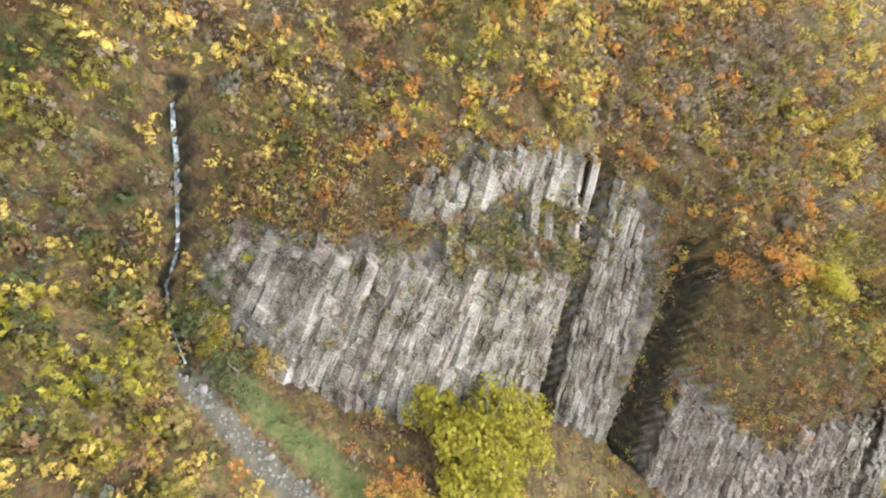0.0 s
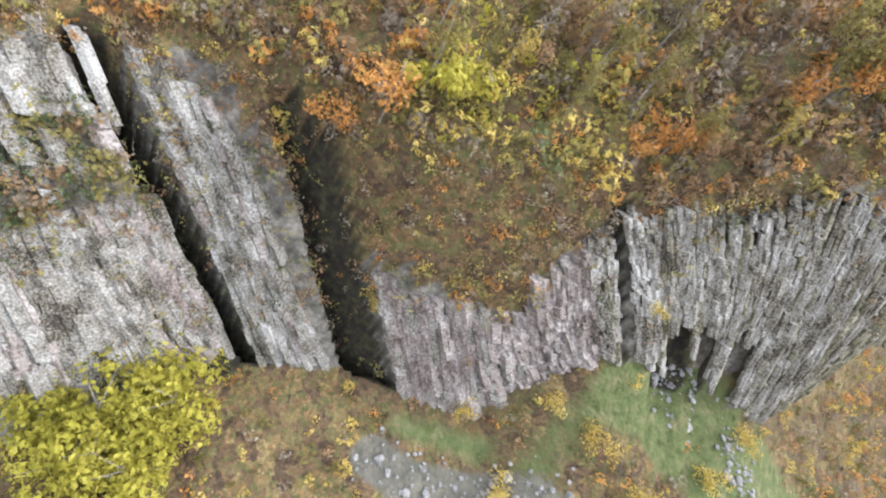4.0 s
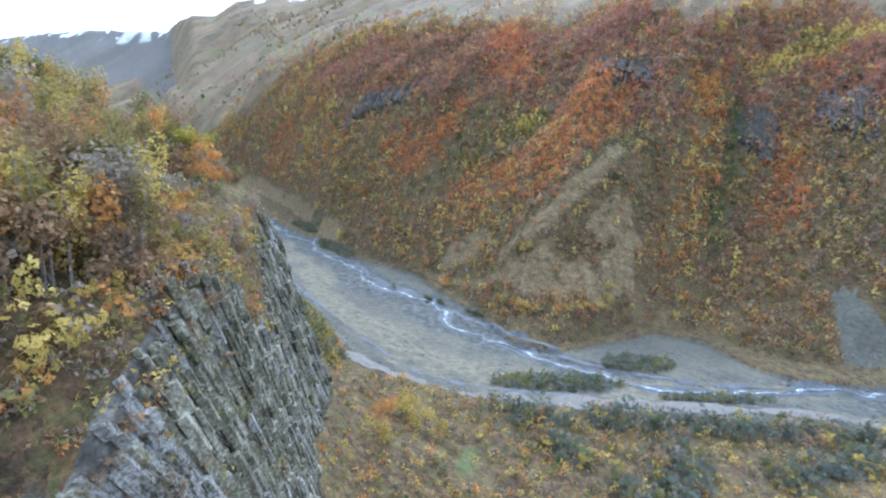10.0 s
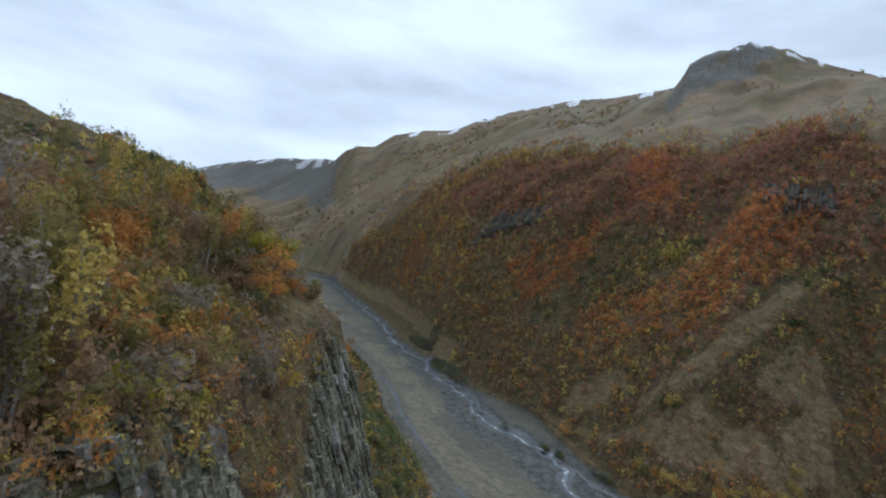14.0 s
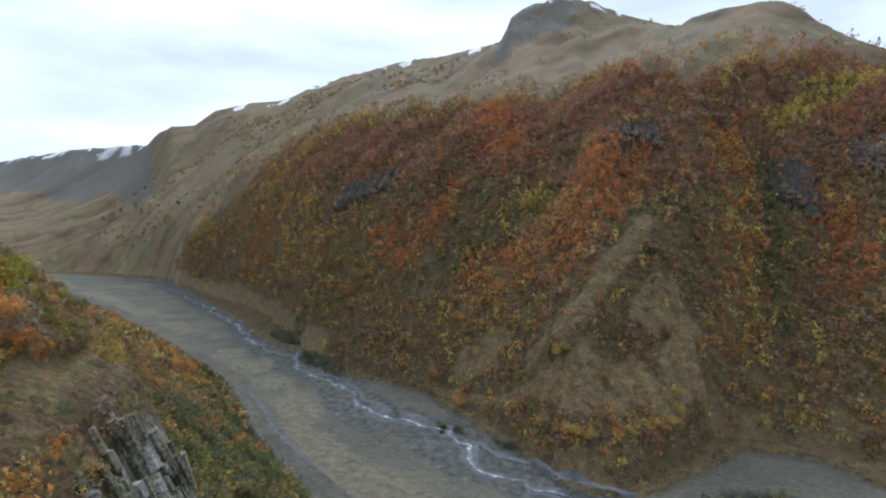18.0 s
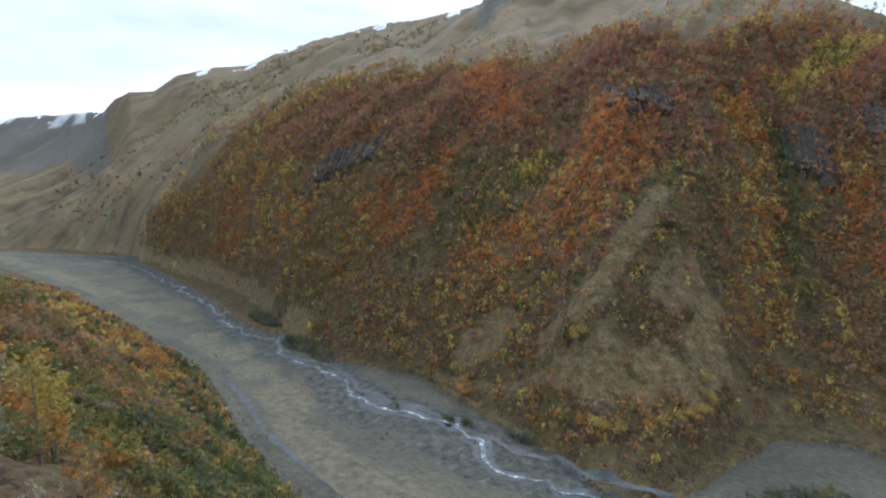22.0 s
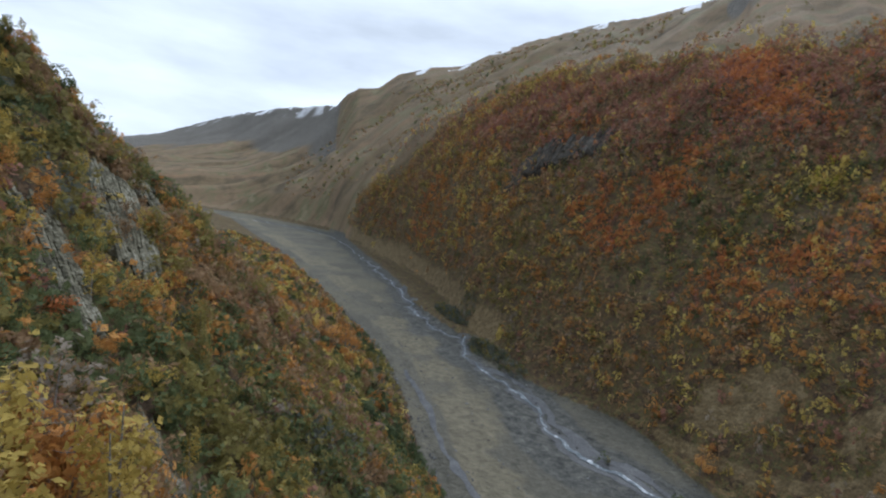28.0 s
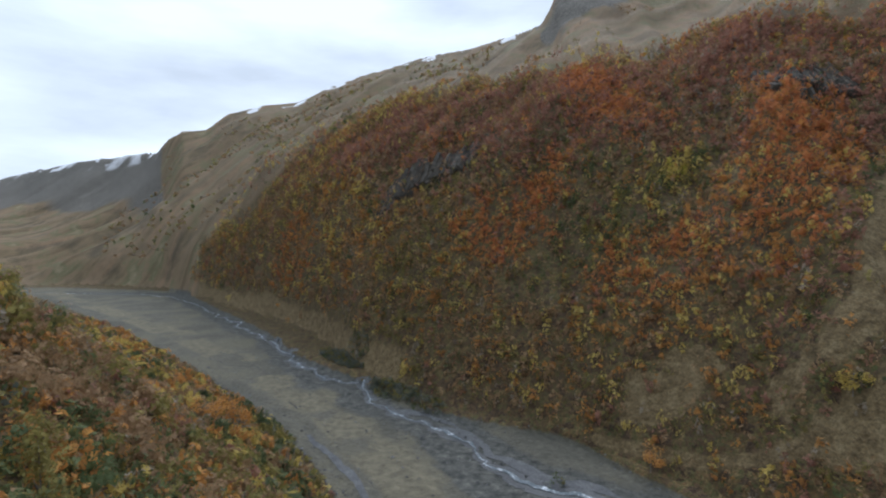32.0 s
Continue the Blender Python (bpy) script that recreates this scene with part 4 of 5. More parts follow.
# wooded side of the valley
rng = np.random.RandomState(21)
COUNT = 90000
az = rng.uniform(-19, 74, COUNT)
rr = np.sqrt(rng.uniform(70 ** 2, 370 ** 2, COUNT))
x, y = CX + rr * np.sin(np.radians(az)), CY + rr * np.cos(np.radians(az))
rf, ra = np.interp(az, FOOT_AZ, FOOT_R), np.interp(az, HILLS[:, 0], HILLS[:, 1])
zz, _, bare, _, _, _, _ = height(x, y)
across, down = RIB_A[0] * x + RIB_A[1] * y, RIB_B[0] * x + RIB_B[1] * y
limit = rr / (ra * wood_limit(az)) + 0.05 * ripple(x, y, 22, 3)
dense = fade(-1.0, -0.45, ripple(x, y, 26)) * (1 - 0.86 * bare) * np.where(limit > 1, 0.12 * fade(1.25, 1.0, limit), 1.0)
dense = dense * (0.85 + 0.15 * fade(8, 40, rr - rf))
strip = (az < -1) & (rr - rf < 10)
keep = ~inside(x, y, [(105, 64), (124, 62), (120, 80), (113, 81)]) & (rr > rf + 1) & (rng.rand(len(x)) < dense * np.where(strip, 0.16, 1.0))
keep &= np.interp(az, [-19, -18, -15], [0, 0.5, 1]) > rng.rand(len(x))
x, y, az, rr, rf, zz, across, down, limit = (v[keep] for v in (x, y, az, rr, rf, zz, across, down, limit))
el = np.degrees(np.arctan2(zz, rr))
low = fade(22, 6, rr - rf)[:, None]
chance = mix(len(x), maroon=.18, orange=.09, yellow=.05, olive=.09, green=.05, brown=.46, bare=.08)
upper = fade(4.0, 6.8, el + 1.5 * ripple(x, y, 40))[:, None]
chance = chance * (1 - upper) + upper * mix(len(x), maroon=.62, red=.07, orange=.02, yellow=.01, olive=.03, green=.02, brown=.20, bare=.03)
# green lines in the gullies between the ribs
gut = np.abs(ripple(across, down * 0.2, 24, 3))
gut = (fade(0.22, 0.45, gut) * fade(8, 30, rr - rf) * (1 - 0.8 * fade(5, 8, el)))[:, None] * 0.42
chance = chance * (1 - gut) + gut * mix(len(x), green=.36, olive=.24, yellow=.04, brown=.36)
BANDS = [([(84, 144), (70, 134), (56, 130), (42, 134), (35, 145)], 9.0, dict(red=.66, orange=.28, maroon=.04, yellow=.02)), ([(66, 128), (54, 120)], 4.5, dict(red=.6, orange=.36, yellow=.04)),
         ([(33, 174), (24, 168), (14, 176)], 8.0, dict(red=.56, orange=.32, maroon=.10, olive=.02)), ([(66, 220), (61, 195), (58, 174)], 9.0, dict(red=.50, maroon=.46, orange=.04)),
         ([(112, 138), (106, 124), (98, 113), (88, 106), (82, 98)], 5.5, dict(orange=.60, yellow=.24, red=.14, olive=.02)), ([(117, 134), (108, 120), (104, 112)], 3.0, dict(orange=.5, yellow=.4, red=.1)),
         ([(122, 132), (110, 117), (98, 103)], 3.2, dict(green=.5, olive=.45, yellow=.05)),
         ([(130, 120), (124, 110), (118, 103)], 6.5, dict(red=.58, orange=.12, brown=.2, maroon=.1)), ([(60, 152), (36, 152), (20, 158)], 4.5, dict(green=.45, olive=.45, yellow=.08, brown=.02)),
         ([(84, 126), (70, 117)], 2.8, dict(green=.5, olive=.45, yellow=.05)), ([(60.5, 156), (57, 153)], 2.6, dict(yellow=.55, lime=.45)), ([(-46, 282), (-24, 244)], 6.0, dict(red=.35, orange=.3, brown=.3)),
         ([(-30, 262), (-6, 196), (18, 148), (40, 118)], 6.0, dict(orange=.28, yellow=.16, olive=.12, brown=.44)), ([(225, 172), (200, 165), (170, 155), (134, 142)], 5.0, dict(yellow=.62, olive=.3, orange=.08)),
         ([(-46, 292), (-20, 296), (4, 285), (30, 268), (60, 262)], 12.0, dict(yellow=.20, olive=.2, orange=.12, brown=.36, maroon=.12)), ([(140, 96), (118, 88), (100, 84)], 8.0, dict(bare=.3, brown=.4, olive=.2, maroon=.1))]
for line, half, share in BANDS:
    w = (np.exp(-((near_line(x, y, line) + 3.0 * ripple(x, y, 9)) / half) ** 4))[:, None] * 0.98
    chance = chance * (1 - w) + w * mix(len(x), **share)
crest = (fade(0.93, 0.98, limit))[:, None] * 0.45
chance = chance * (1 - crest) + crest * mix(len(x), yellow=.28, olive=.18, brown=.40, orange=.14)
chance = chance * (1 - 0.6 * low) + 0.6 * low * mix(len(x), orange=.12, yellow=.08, olive=.16, brown=.50, bare=.14)
for k in range(len(KINDS)):
    chance[:, k] *= np.exp(1.8 * ripple(across + 37 * k, down * 0.35 - 53 * k, 15, 3))
# single trees that turned before the rest
early = (rng.rand(len(x)) < 0.09 * (1 - 0.75 * upper[:, 0]))[:, None]
chance = np.where(early, mix(len(x), yellow=.5, orange=.5), chance)
plant("on the far valley side", x, y, rng.uniform(0.65, 1.45, len(x)) * (0.8 + 0.4 * fade(60, 250, rr)), chance, 14, 0.38, 100, squash=1.45)

# sparse low scrub on the pastures above
az = rng.uniform(-18, 62, 2600)
rr = np.interp(az, HILLS[:, 0], HILLS[:, 1]) * rng.uniform(1.0, 1.5, 2600)
x, y = CX + rr * np.sin(np.radians(az)), CY + rr * np.cos(np.radians(az))
keep = rng.rand(2600) < fade(0.0, 0.4, ripple(x, y, 40)) * np.where(az > 14, 1, 0.4)
plant("on the high pasture", x[keep], y[keep], rng.uniform(0.6, 1.3, keep.sum()), mix(keep.sum(), brown=.5, olive=.3, bare=.2), 9, 0.5, 140, squash=0.6)

# thin scrub on the grassy ridge further up the valley
az = rng.uniform(-24, 16, 6500)
rr = rng.uniform(240, 720, 6500)
x, y = CX + rr * np.sin(np.radians(az)), CY + rr * np.cos(np.radians(az))
rf, ra, rc = np.interp(az, FOOT_AZ, FOOT_R), np.interp(az, HILLS[:, 0], HILLS[:, 1]), np.interp(az, HILLS[:, 0], HILLS[:, 3])
keep = (rr > rf + 25) & (rr < 0.92 * rc) & ((az < -16) | (rr > ra)) & (rng.rand(6500) < fade(-0.25, 0.35, ripple(x, y, 60)))
plant("on the grassy ridge", x[keep], y[keep], rng.uniform(0.7, 1.8, keep.sum()), mix(keep.sum(), brown=.45, olive=.25, green=.12, bare=.18), 6, 0.8, 150, squash=0.6)

# hill above the cliff
x, y = scatter(21000, -75, 0, -105, 58, rng)
xf, zf, xt, zt, _, _ = bank(y)
back = xt - x
keep = (back > -0.6) & (back < 46) & (rng.rand(21000) < fade(44, 14, back))
keep &= (near_line(x, y, GULLY) > 1.1) & ~((y > 26) & (y < 52) & (back < 2.2))
x, y, back = x[keep], y[keep], back[keep]
patch = ripple(x, y, 13)
chance = mix(len(x), brown=.32, bare=.30, olive=.18, orange=.09, yellow=.11)
g = fade(0.05, 0.35, patch)[:, None]
chance = chance * (1 - g) + g * mix(len(x), yellow=.24, olive=.30, orange=.10, lime=.16, green=.04, bare=.16)
front = (fade(10, 20, y) * fade(70, 48, y))[:, None] * 0.5
chance = chance * (1 - front) + front * mix(len(x), orange=.12, brown=.3, olive=.32, bare=.14, yellow=.12)
ahead = fade(34, 40, y)[:, None] * 0.8
chance = chance * (1 - ahead) + ahead * mix(len(x), brown=.38, bare=.14, olive=.28, green=.12, orange=.05, yellow=.03)
for k in range(len(KINDS)):
    chance[:, k] *= np.exp(2.0 * ripple(x + 31 * k, y - 47 * k, 7, 3))
close = ((y > 4) & (back < 13)) | ((y > 42) & (back < 22))
plant("on the hill above the cliff", x[~close], y[~close], rng.uniform(0.5, 1.1, (~close).sum()), chance[~close], 32, 0.25, 200)
plant("along the brow of the cliff", x[close], y[close], rng.uniform(0.5, 1.1, close.sum()), chance[close], 90, 0.15, 210)

# overgrown bank south of the cliff
x, y = scatter(4200, -52, -2, -125, -66, rng)
xf, zf, xt, zt, _, _ = bank(y)
keep = (x > xt) & (rng.rand(4200) < 0.9) & ((x < xf) | (rng.rand(4200) < 0.75)) & (height(x, y)[1] < 0.3) & (near_line(x, y, [(-16.2, -63.7), (-12.2, -58.4), (-8.5, -54.2)]) > 1.6) & (near_line(x, y, GULLY) > 1.1)
x, y = x[keep], y[keep]
plant("on the bank south of the cliff", x, y, rng.uniform(0.6, 1.2, len(x)), mix(len(x), olive=.38, lime=.15, yellow=.08, green=.13, brown=.10, willow=.08, bare=.08), 46, 0.24, 215)

# ledges and the cliff's brow
x, y = scatter(22000, -40, 2, -70, 52, rng)
xf, zf, xt, zt, _, _ = bank(y)
t = (xf - x) / np.maximum(xf - xt, 0.5)
seen = rock_top(y)
gorge = np.array([in_cleft(b, a) for a, b in zip(t, y)])
wall = (y > -36.8 + 4.2 * (0.5 - t) * 2) & (y < -33.2 + 3.9 * (0.5 - t) * 2)
shelf = (y < -43) & (t > 0.48) & (t < 0.80) & (ripple(x, y, 4) > -0.3)
chance_here = np.where(wall, 0.5, 0) + np.where(shelf, 0.75, 0) + np.where(y < -16, 0.85, 0.75) * fade(np.where(y < -43, -0.08, 0.05), np.where(y < -43, 0.12, 0.35), ripple(x * 1.5, y, 6)) + np.where(y > 24, 0.3, 0.9) * fade(seen - 0.16, seen - 0.02, t)
keep = (t > 0.12) & (t < 1.04) & (rng.rand(22000) < np.where(gorge, np.where((y < -26) & (y > -37), 0.6, 0.15), chance_here))
x, y, t, seen, shelf = x[keep], y[keep], t[keep], seen[keep], shelf[keep]
brow = fade(seen - 0.2, seen, t)[:, None]
chance = (1 - brow) * mix(len(x), olive=.42, brown=.28, green=.2, bare=.1) + brow * mix(len(x), olive=.2, brown=.42, orange=.12, bare=.18, yellow=.08)
plant("on the ledges of the cliff", x, y, np.where(y > -16, rng.uniform(0.4, 0.7, len(x)), rng.uniform(0.35, 0.75, len(x))) * np.where(shelf, 1.35, 1.0), chance, 34, 0.19, 230, squash=0.7)

# left side further up the valley
x, y = scatter(17000, -150, 4, 50, 300, rng)
x2, y2 = scatter(7000, -62, 2, 50, 118, rng)
x, y = np.concatenate([x, x2]), np.concatenate([y, y2])
xf, zf, xt, zt, _, _ = bank(y)
into = xf - x
keep = (into > 0.8) & (into < np.where(y < 112, 80, 46)) & (rng.rand(24000) < fade(-0.8, -0.3, ripple(x, y, 9)) * fade(95, 40, into))
keep &= (y < 170) | (rng.rand(24000) < 0.4)
for band, clear in ([(-42, 78), (-36.9, 74), (-32.5, 70.5)], 1.9), ([(-44, 84), (-39, 80.5)], 1.5), ([(-39, 68.5), (-35, 66.4), (-31, 63.7), (-28.5, 62.4)], 1.2), ([(-25, 60.5), (-22, 58.5), (-18.5, 60), (-16.5, 61.5)], 1.4):
    keep &= near_line(x, y, band) > clear * rng.uniform(0.5, 1.1, len(x))
x, y, into = x[keep], y[keep], into[keep]
chance = mix(len(x), olive=.22, yellow=.06, orange=.09, green=.34, brown=.24, bare=.02, maroon=.03)
g = fade(0.0, 0.35, ripple(x, y, 15))[:, None]
chance = chance * (1 - g) + g * mix(len(x), green=.38, olive=.36, willow=.14, yellow=.12)
rim = (fade(90, 110, y) * fade(14, 24, into + 0.25 * (y - 100)))[:, None] * 0.45
chance = chance * (1 - rim) + rim * mix(len(x), orange=.6, yellow=.2, brown=.2)
for k in range(len(KINDS)):
    chance[:, k] *= np.exp(2.8 * ripple(x + 29 * k, y - 43 * k, 8, 3))
close = (y < 95) & (into < 44)
plant("on the bank above the river", x[~close], y[~close], rng.uniform(0.6, 1.25, (~close).sum()), chance[~close], 14, 0.45, 260)
plant("on the steep bank below the rock bands", x[close], y[close], rng.uniform(0.5, 1.15, close.sum()), chance[close], 36, 0.235, 270)

# floor of the valley between cliff and river
WILLOWS = [([(16, -8), (18, -2), (22, 10), (29, 18), (35, 24), (42, 32), (47, 38)], 4.2), ([(24, 50.5), (46, 47.5), (80, 43), (100, 36)], 3.2), ([(33.6, 33.3), (29, 42)], 2.6),
           ([(60, 34), (78, 36), (96, 36)], 3.0), ([(50, 14), (66, 18)], 4.0)]
x, y = scatter(22000, -30, 130, -110, 60, rng)
xf = bank(y)[0]
zz, wet, bare, _, _, _, lawn = height(x, y)
thick = fade(-0.15, 0.30, ripple(x + 9, y, 17))
belt = np.max([np.exp(-((near_line(x, y, line) + 1.5 * ripple(x, y, 6)) / half) ** 4) for line, half in WILLOWS], 0)
keep = (x > xf + 1.0) & (x < 105) & (y > -72) & (wet < 0.2) & (rng.rand(22000) < np.maximum(0.45 + 0.4 * thick, belt) * (1 - 0.95 * fade(0.2, 0.5, lawn))) & (near_line(x, y, ROAD) > 3)
keep &= (near_line(x, y, SLOPE_FOOT) > 2) & ((y < 56) | (x < 60))
x, y, thick, belt = x[keep], y[keep], thick[keep], belt[keep]
chance = mix(len(x), willow=.05, green=.03, olive=.22, yellow=.18, brown=.30, orange=.12, bare=.10)
g = belt[:, None]
chance = chance * (1 - g) + g * mix(len(x), willow=.70, green=.08, olive=.08, yellow=.09, bare=.05)
plant("on the valley floor", x, y, rng.uniform(0.45, 1.0, len(x)) * np.where(belt > 0.5, 1.7, 0.9), chance, 20, 0.29, 300)

# islands of willow and the flat strip beside the river
ISLES = [(38, 62.5, 13, 3.6, 0), (59, 70.5, 8, 3.6, 0), (11, 116, 3.5, 1.4, -50), (21.5, 107, 4.0, 1.3, -50), (-9, 163, 9, 3.0, -55), (-20, 192, 12, 4.0, -62), (-3, 152, 5, 1.8, -50), (30, 98, 4.0, 1.0, -60), (66, 56, 12, 1.6, -4)]
px, py = [], []
for cx, cy, along_it, across_it, turn in ISLES:
    n = int((6.0 if along_it > 7 else 3.0) * along_it * across_it) + 8
    r, g = np.sqrt(rng.rand(n)), rng.uniform(0, 6.2832, n)
    u, v = along_it * r * np.cos(g), across_it * r * np.sin(g)
    px.append(cx + u * math.cos(radians(turn)) - v * math.sin(radians(turn)))
    py.append(cy + u * math.sin(radians(turn)) + v * math.cos(radians(turn)))
x, y = np.concatenate(px), np.concatenate(py)
keep = (near_line(x, y, STREAM) > 1.3) & (near_line(x, y, ROAD) > 1.8)
x, y = x[keep], y[keep]
plant("beside the river", x, y, rng.uniform(0.45, 0.95, len(x)), mix(len(x), willow=.6, green=.17, olive=.23), 40, 0.24, 330, squash=0.75)


# ---- single trees and bushes ----
def limb_mesh(points, r0, r1, sides=6):
    rings = []
    for k, p in enumerate(points):
        r = r0 + (r1 - r0) * k / (len(points) - 1)
        g = 6.2832 * np.arange(sides) / sides
        rings.append(np.array(p) + np.stack([r * np.cos(g), r * np.sin(g), np.zeros(sides)], 1))
    return tube(rings)


def tree(label, category, kind, tall, wide, clumps, size, seed, crown_at=0.62, stretch=1.0):
    """A tree with a tapered trunk, limbs and a loose crown of many leaf clumps, standing at the origin."""
    rng = np.random.RandomState(seed)
    name = "tree" if category == "tree" else "bush"
    root = tagged(new(name), label, category, group="single trees and bushes")
    bend = rng.normal(0, 0.05, 2) * tall
    spine = [(bend[0] * t * t, bend[1] * t * t, tall * 0.93 * t - 0.35 * (t == 0)) for t in (0, 0.25, 0.5, 0.75, 1)]
    v, f = limb_mesh(spine, 0.012 * tall + 0.03, 0.012)
    part("trunk", solid("trunk", v, f, [BIRCH_BARK if "birch" in label else BARK]), root)
    for k in range(6):
        t = rng.uniform(0.3, 0.8)
        g = rng.uniform(0, 6.28)
        reach = wide * rng.uniform(0.4, 0.65)
        a = np.array([bend[0] * t * t, bend[1] * t * t, tall * 0.93 * t])
        b = a + np.array([reach * math.cos(g), reach * math.sin(g), reach * rng.uniform(0.5, 1.0)])
        v, f = limb_mesh([a, a * 0.45 + b * 0.55 + np.array([0, 0, -0.06 * reach]), b], 0.006 * tall + 0.012, 0.006, 5)
        part("limb", solid("limb", v, f, [BARK]), root)
    q = crown(clumps, size, rng, lobes=rng.randint(8, 13), hollow=0.3, spread=(wide, wide, tall * 0.38 * stretch))
    q = q + np.array([bend[0] * 0.5, bend[1] * 0.5, tall * crown_at])
    q[..., 2] = np.maximum(q[..., 2], 0.05)
    part("crown", mesh_of("crown", q.reshape(-1, 3), np.arange(clumps * 4).reshape(-1, 4), [LEAVES[kind]]), root)
    return root


def stand(proto, x, y, scale, turn):
    z = float(z_at(x, y))
    ob = copy_thing(proto, pose(x, y, z, 0, 0, turn))
    ob.scale = (scale, scale, scale)
    return ob


rng = np.random.RandomState(77)
BIRCH = [tree("slender pale-stemmed birch with thin yellowing olive leaves", "tree", "olive", 6.0, 1.0, 420, 0.145, 1, 0.66, 1.0),
         tree("slender birch with sparse golden autumn leaves", "tree", "yellow", 5.6, 0.95, 360, 0.145, 2, 0.66, 1.0),
         tree("thin nearly leafless grey birch on the hill", "tree", "bare", 5.8, 0.95, 300, 0.165, 3, 0.66, 1.0),
         tree("young orange-leaved tree on the hill", "tree", "orange", 4.4, 1.0, 420, 0.155, 4, 0.62, 1.0),
         tree("olive-leaved hillside tree with a full crown", "tree", "olive", 5.0, 1.35, 560, 0.165, 5, 0.6, 1.0),
         tree("brown-leaved hillside tree with a broad crown", "tree", "brown", 4.2, 1.25, 520, 0.155, 6, 0.6, 1.0)]
spots = 0
while spots < 250:
    yy = rng.uniform(-30, 52)
    xt0 = float(bank(yy)[2])
    back = rng.gamma(1.6, 5.0) + 0.6
    if back > 26 or (yy < -5 and rng.rand() < 0.6) or (12 < yy < 46 and back < 7):
        continue
    pick = rng.choice(6, p=[0.18, 0.20, 0.10, 0.20, 0.12, 0.20])
    stand(BIRCH[pick], xt0 - back, yy, rng.uniform(0.65, 1.05), rng.uniform(0, 360))
    spots += 1
for _ in range(90):
    yy = rng.uniform(58, 112)
    xf0, _, xt0, _, _, _ = bank(yy)
    stand(BIRCH[rng.choice([1, 3, 4, 5])], float(xt0) - rng.uniform(-3, 24), yy, rng.uniform(0.4, 0.62), rng.uniform(0, 360))
BUSH = {"yellow": tree("round golden-yellow bush on the valley floor", "bush", "yellow", 2.6, 1.5, 640, 0.13, 11, 0.5, 1.0),
        "olive": tree("broad yellow-green bush under the cliff", "bush", "lime", 3.4, 2.4, 1300, 0.19, 12, 0.5, 0.9),
        "orange": tree("bright orange autumn tree on the cliff's brow", "tree", "orange", 3.6, 1.6, 640, 0.13, 13, 0.58, 0.9),
        "red": tree("vivid red autumn bush among rocks", "bush", "red", 2.4, 1.2, 480, 0.12, 14, 0.5, 1.0),
        "green": tree("dark green bush beside a gully", "bush", "green", 3.0, 1.9, 700, 0.14, 15, 0.5, 0.9)}
PLACES = [("olive", -15.0, -46.8, 1.7), ("olive", -12.6, -48.5, 1.4), ("olive", -10.8, -45.5, 1.4), ("olive", -14.4, -42.5, 1.5), ("olive", -9.0, -48.8, 1.0), ("olive", -16.4, -49.5, 1.0), ("yellow", -16.8, -43.5, 0.9),
          ("yellow", -8.6, -52.6, 1.0), ("orange", -9.8, -54.5, 0.7), ("green", -16.4, -65.2, 1.2), ("green", -20.5, -68.0, 1.2), ("yellow", -18.6, -62.5, 0.8),
          ("yellow", -7.0, -17.8, 0.65), ("yellow", -3.4, -15.7, 0.9), ("yellow", 2.4, -3.3, 0.95), ("yellow", 0.2, -0.9, 0.9), ("yellow", 1.7, -12.5, 1.2),
          ("orange", -24.0, -31.9, 1.25), ("orange", -25.2, -33.8, 1.1), ("orange", -18.1, -17.2, 0.75), ("yellow", -9.0, -22.6, 0.8), ("yellow", -17.7, -29.6, 0.6),
          ("olive", -24.2, -28.5, 1.1), ("yellow", -10.2, -12.9, 0.55), ("yellow", 12.5, 1.7, 0.9), ("yellow", 20.0, 9.3, 1.0), ("yellow", -2.8, -21.5, 0.8),
          ("orange", 5.3, 44.8, 0.9), ("yellow", 6.8, 45.5, 1.3), ("yellow", 9.0, 43.5, 1.2), ("yellow", 11.8, 42.9, 1.2), ("orange", 3.5, 41.0, 1.0), ("yellow", 2.9, 33.3, 1.1),
          ("yellow", 8.3, 48.5, 1.2), ("orange", -36.4, 79.1, 0.6), ("yellow", -31.0, 69.1, 0.7),
          ("orange", -30.0, 65.9, 0.55), ("orange", -27.6, 62.2, 0.4), ("red", -29.8, 61.6, 0.75), ("green", -27.6, 60.6, 0.5), ("yellow", -25.5, 62.0, 0.7),
          ("orange", -34.4, 125.6, 1.4), ("orange", -36.1, 122.6, 1.4), ("yellow", -37.2, 80.6, 0.7), ("yellow", 42.9, 101.6, 1.2), ("orange", -33.0, 121.0, 1.1),
          ("orange", -14.6, 31.6, 1.0), ("orange", -13.6, 28.4, 0.9), ("olive", -16.4, 33.5, 1.0),
          ("orange", -10.0, -52.4, 0.9), ("yellow", -7.6, -50.6, 1.0), ("yellow", -8.8, -51.4, 0.8), ("yellow", -20.6, -66.6, 0.8), ("yellow", -22.4, -67.9, 0.7),
          ("yellow", 36.0, 95.0, 0.8), ("orange", 37.5, 91.0, 0.8), ("yellow", 39.0, 88.2, 1.0), ("yellow", 42.0, 86.6, 0.8), ("orange", 46.0, 85.6, 0.8), ("yellow", 49.0, 85.2, 0.8),
          ("yellow", 52.3, 85.3, 1.0), ("orange", 55.0, 86.0, 0.7), ("yellow", 58.0, 87.0, 0.9), ("yellow", 60.5, 88.5, 1.0), ("yellow", 61.6, 90.6, 0.8), ("orange", 24.5, 116.0, 1.1), ("green", 71.0, 112.0, 1.0)]
for kind, px, py, scale in PLACES:
    stand(BUSH[kind], px, py, scale, rng.uniform(0, 360))
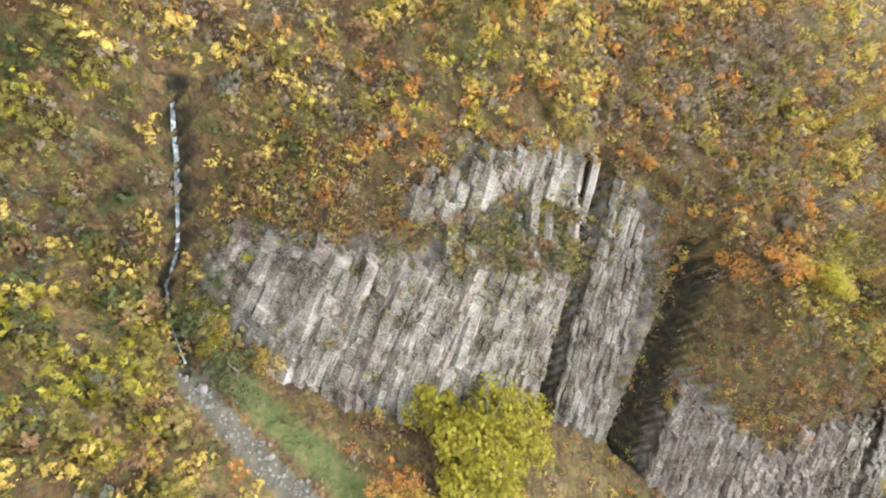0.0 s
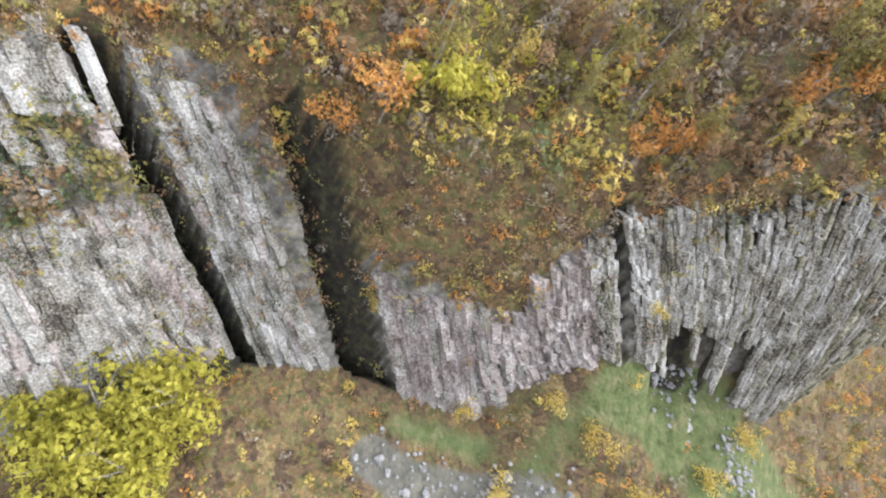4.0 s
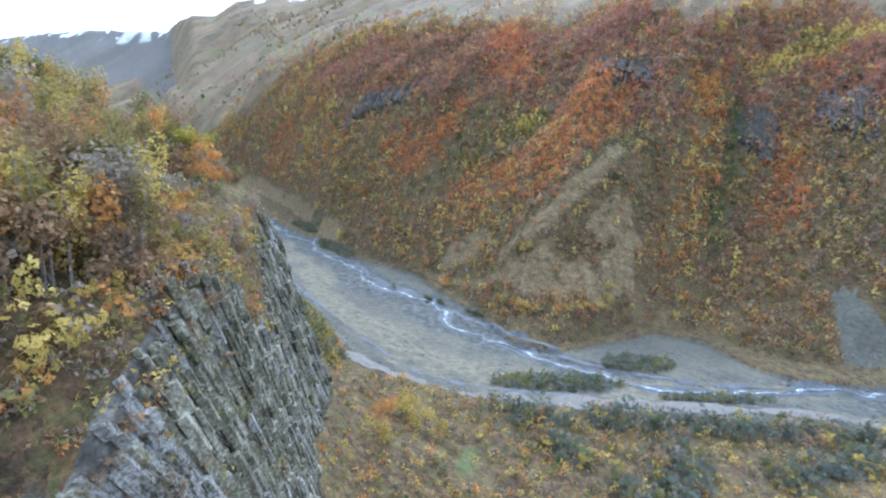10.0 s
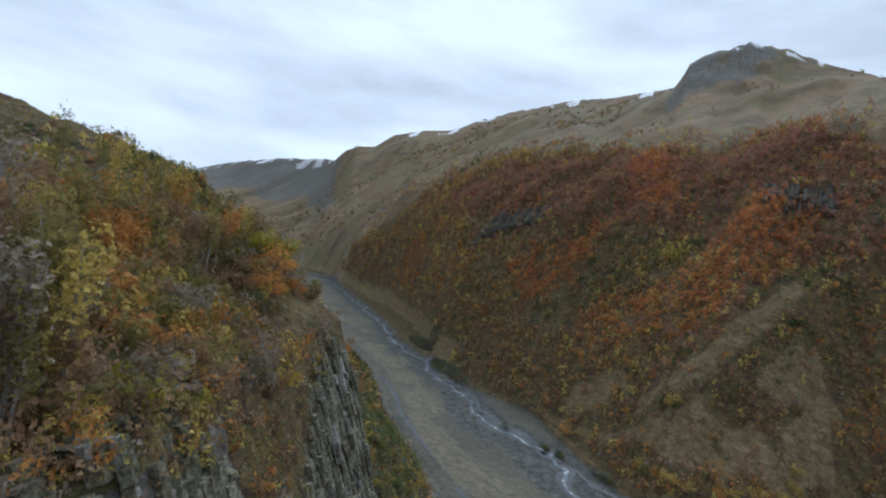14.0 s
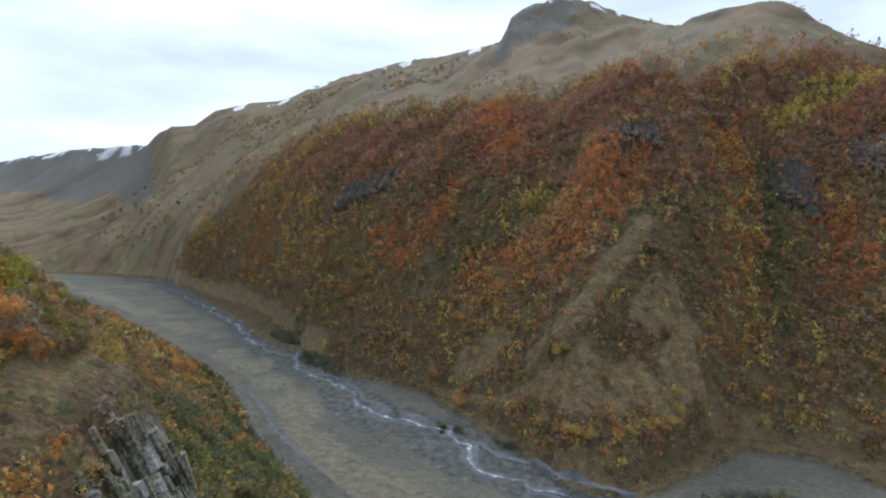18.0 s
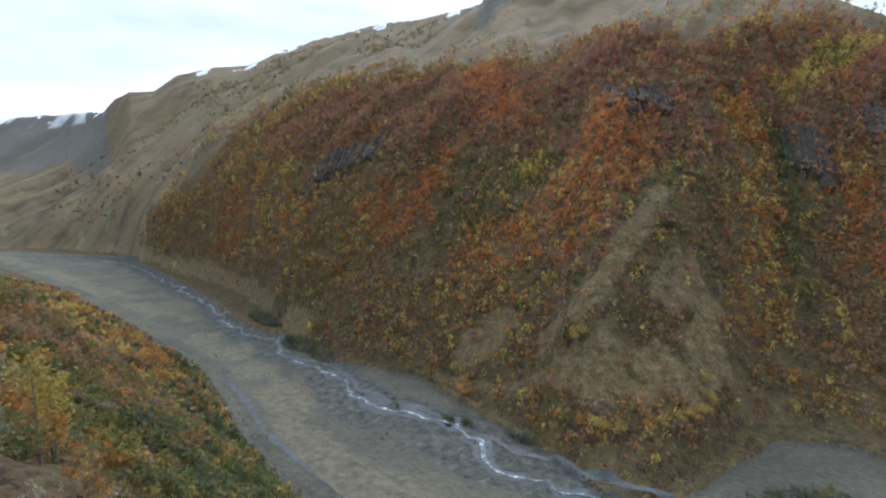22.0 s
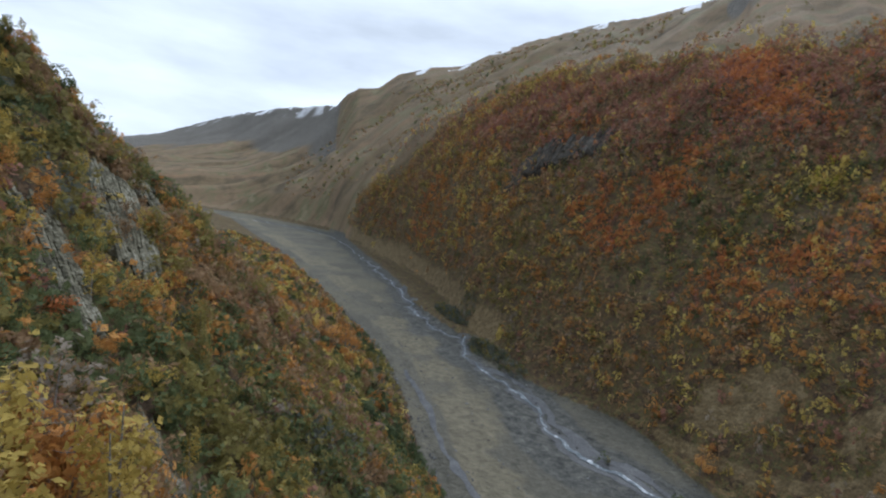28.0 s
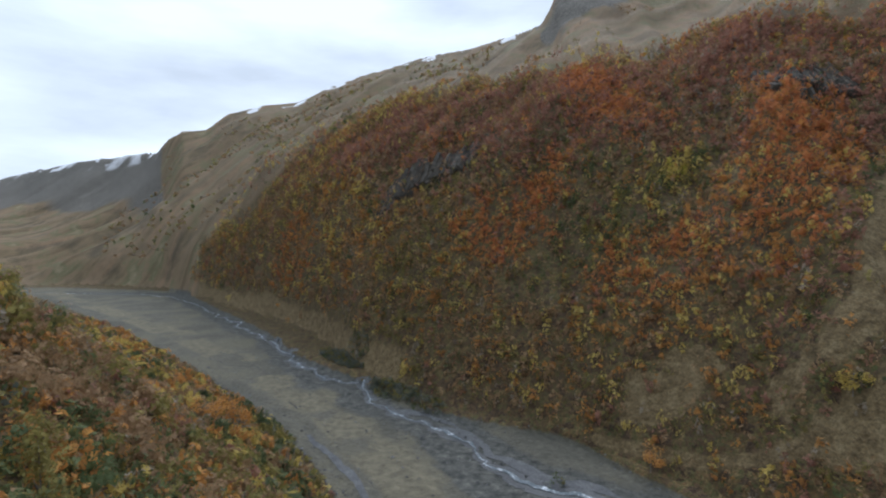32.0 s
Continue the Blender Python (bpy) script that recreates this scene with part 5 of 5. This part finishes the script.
for proto in BIRCH + list(BUSH.values()):
    for ob in proto.children:
        bpy.data.objects.remove(ob)
    bpy.data.objects.remove(proto)


# ---- loose stones ----
def stone_mesh(seed):
    rng = np.random.RandomState(seed)
    bm = bmesh.new()
    bmesh.ops.create_icosphere(bm, subdivisions=1, radius=1.0)
    for v in bm.verts:
        v.co *= rng.uniform(0.72, 1.12)
        v.co.z *= 0.62
    me = bpy.data.meshes.new("stone")
    bm.to_mesh(me)
    bm.free()
    me.materials.append(BOULDER)
    return me


STONES = [stone_mesh(k) for k in range(8)]


def stones(label, count, place, size, seed):
    thing = tagged(new("rubble"), label, "stones", group="rubble under the cliff")
    rng = np.random.RandomState(seed)
    for _ in range(count):
        x, y = place(rng)
        s = size * rng.gamma(4.0, 0.25)
        m = pose(x, y, float(z_at(x, y)) + 0.2 * s, rng.uniform(-20, 20), rng.uniform(-20, 20), rng.uniform(0, 360)) @ Matrix.Scale(s, 4)
        part("stone", STONES[rng.randint(8)], thing, place=m)
    return thing


def along(line, spread):
    c = smooth_line(line, 0.3)
    return lambda rng: c[rng.randint(len(c))] + rng.normal(0, spread, 2)


stones("heap of grey broken stones on the grass under the cliff", 290, along([(-8.2, -29.8), (-5.5, -27.5), (-3.5, -24), (-1.5, -19.5), (2, -17.5), (6, -14)], 1.25), 0.19, 1)
stones("pale strip of scree beside a green bank", 280, along([(-15.8, -67.8), (-11.9, -63), (-8.5, -58.5), (-5.8, -54.9)], 0.55), 0.10, 2)
stones("scattered stones across the meadow", 160, along([(-4.8, -6.3), (-0.3, -2.3), (5.1, 1.6)], 0.8), 0.2, 3)
stones("fallen stones at the foot of the dark hollows", 90, along([(-6.5, -8.5), (-4.5, -4.0)], 0.7), 0.22, 4)


# ---- stones of the river bed ----
def pebbles(name, label, x, y, size, mat, seed):
    """Many small rough stones, one mesh."""
    rng = np.random.RandomState(seed)
    n = len(x)
    base = np.array([(1, 0, 0), (0, 1, 0), (-1, 0, 0), (0, -1, 0), (0, 0, 0.6), (0, 0, -0.6)])
    v = base[None] * rng.uniform(0.6, 1.25, (n, 6, 1)) * size[:, None, None]
    g = rng.uniform(0, 6.28, n)[:, None]
    vx, vy = v[..., 0] * np.cos(g) - v[..., 1] * np.sin(g), v[..., 0] * np.sin(g) + v[..., 1] * np.cos(g)
    z = z_at(x, y) + 0.2 * size
    v = np.stack([x[:, None] + vx, y[:, None] + vy, z[:, None] + v[..., 2]], -1)
    tri = np.array([(0, 1, 4), (1, 2, 4), (2, 3, 4), (3, 0, 4), (1, 0, 5), (2, 1, 5), (3, 2, 5), (0, 3, 5)])
    f = (np.arange(n)[:, None, None] * 6 + tri[None]).reshape(-1, 3)
    return tagged(new(name, mesh_of(name, v.reshape(-1, 3), f, [mat])), label, "stones", kind="stuff")


rng = np.random.RandomState(5)
x, y = scatter(60000, -60, 125, 30, 215, rng)
d = near_line(x, y, LEFT_EDGE)
inner = d + 1.2 * ripple(x, y, 25, 2)
lines = np.exp(-((inner - 2.4) / 0.5) ** 2) + 0.9 * np.exp(-((inner - 6.5) / 0.35) ** 2) + 0.9 * np.exp(-((inner - 12.5) / 0.4) ** 2) + np.exp(-(d / 0.7) ** 2) + 0.8 * np.exp(-(near_line(x, y, RIGHT_EDGE) / 0.8) ** 2)
coarse = 0.35 * fade(9, 4, near_line(x, y, STREAM)) * fade(-0.3, 0.2, ripple(x, y, 6))
keep = (rng.rand(60000) < lines + coarse + 0.03) & inside(x, y, BED) & (near_line(x, y, STREAM) > 0.9)
pebbles("river_stones", "grey stones and cobbles strewn over the river bed", x[keep], y[keep], 0.10 * rng.gamma(3.0, 0.45, keep.sum()) + 0.04, PEBBLE, 6)
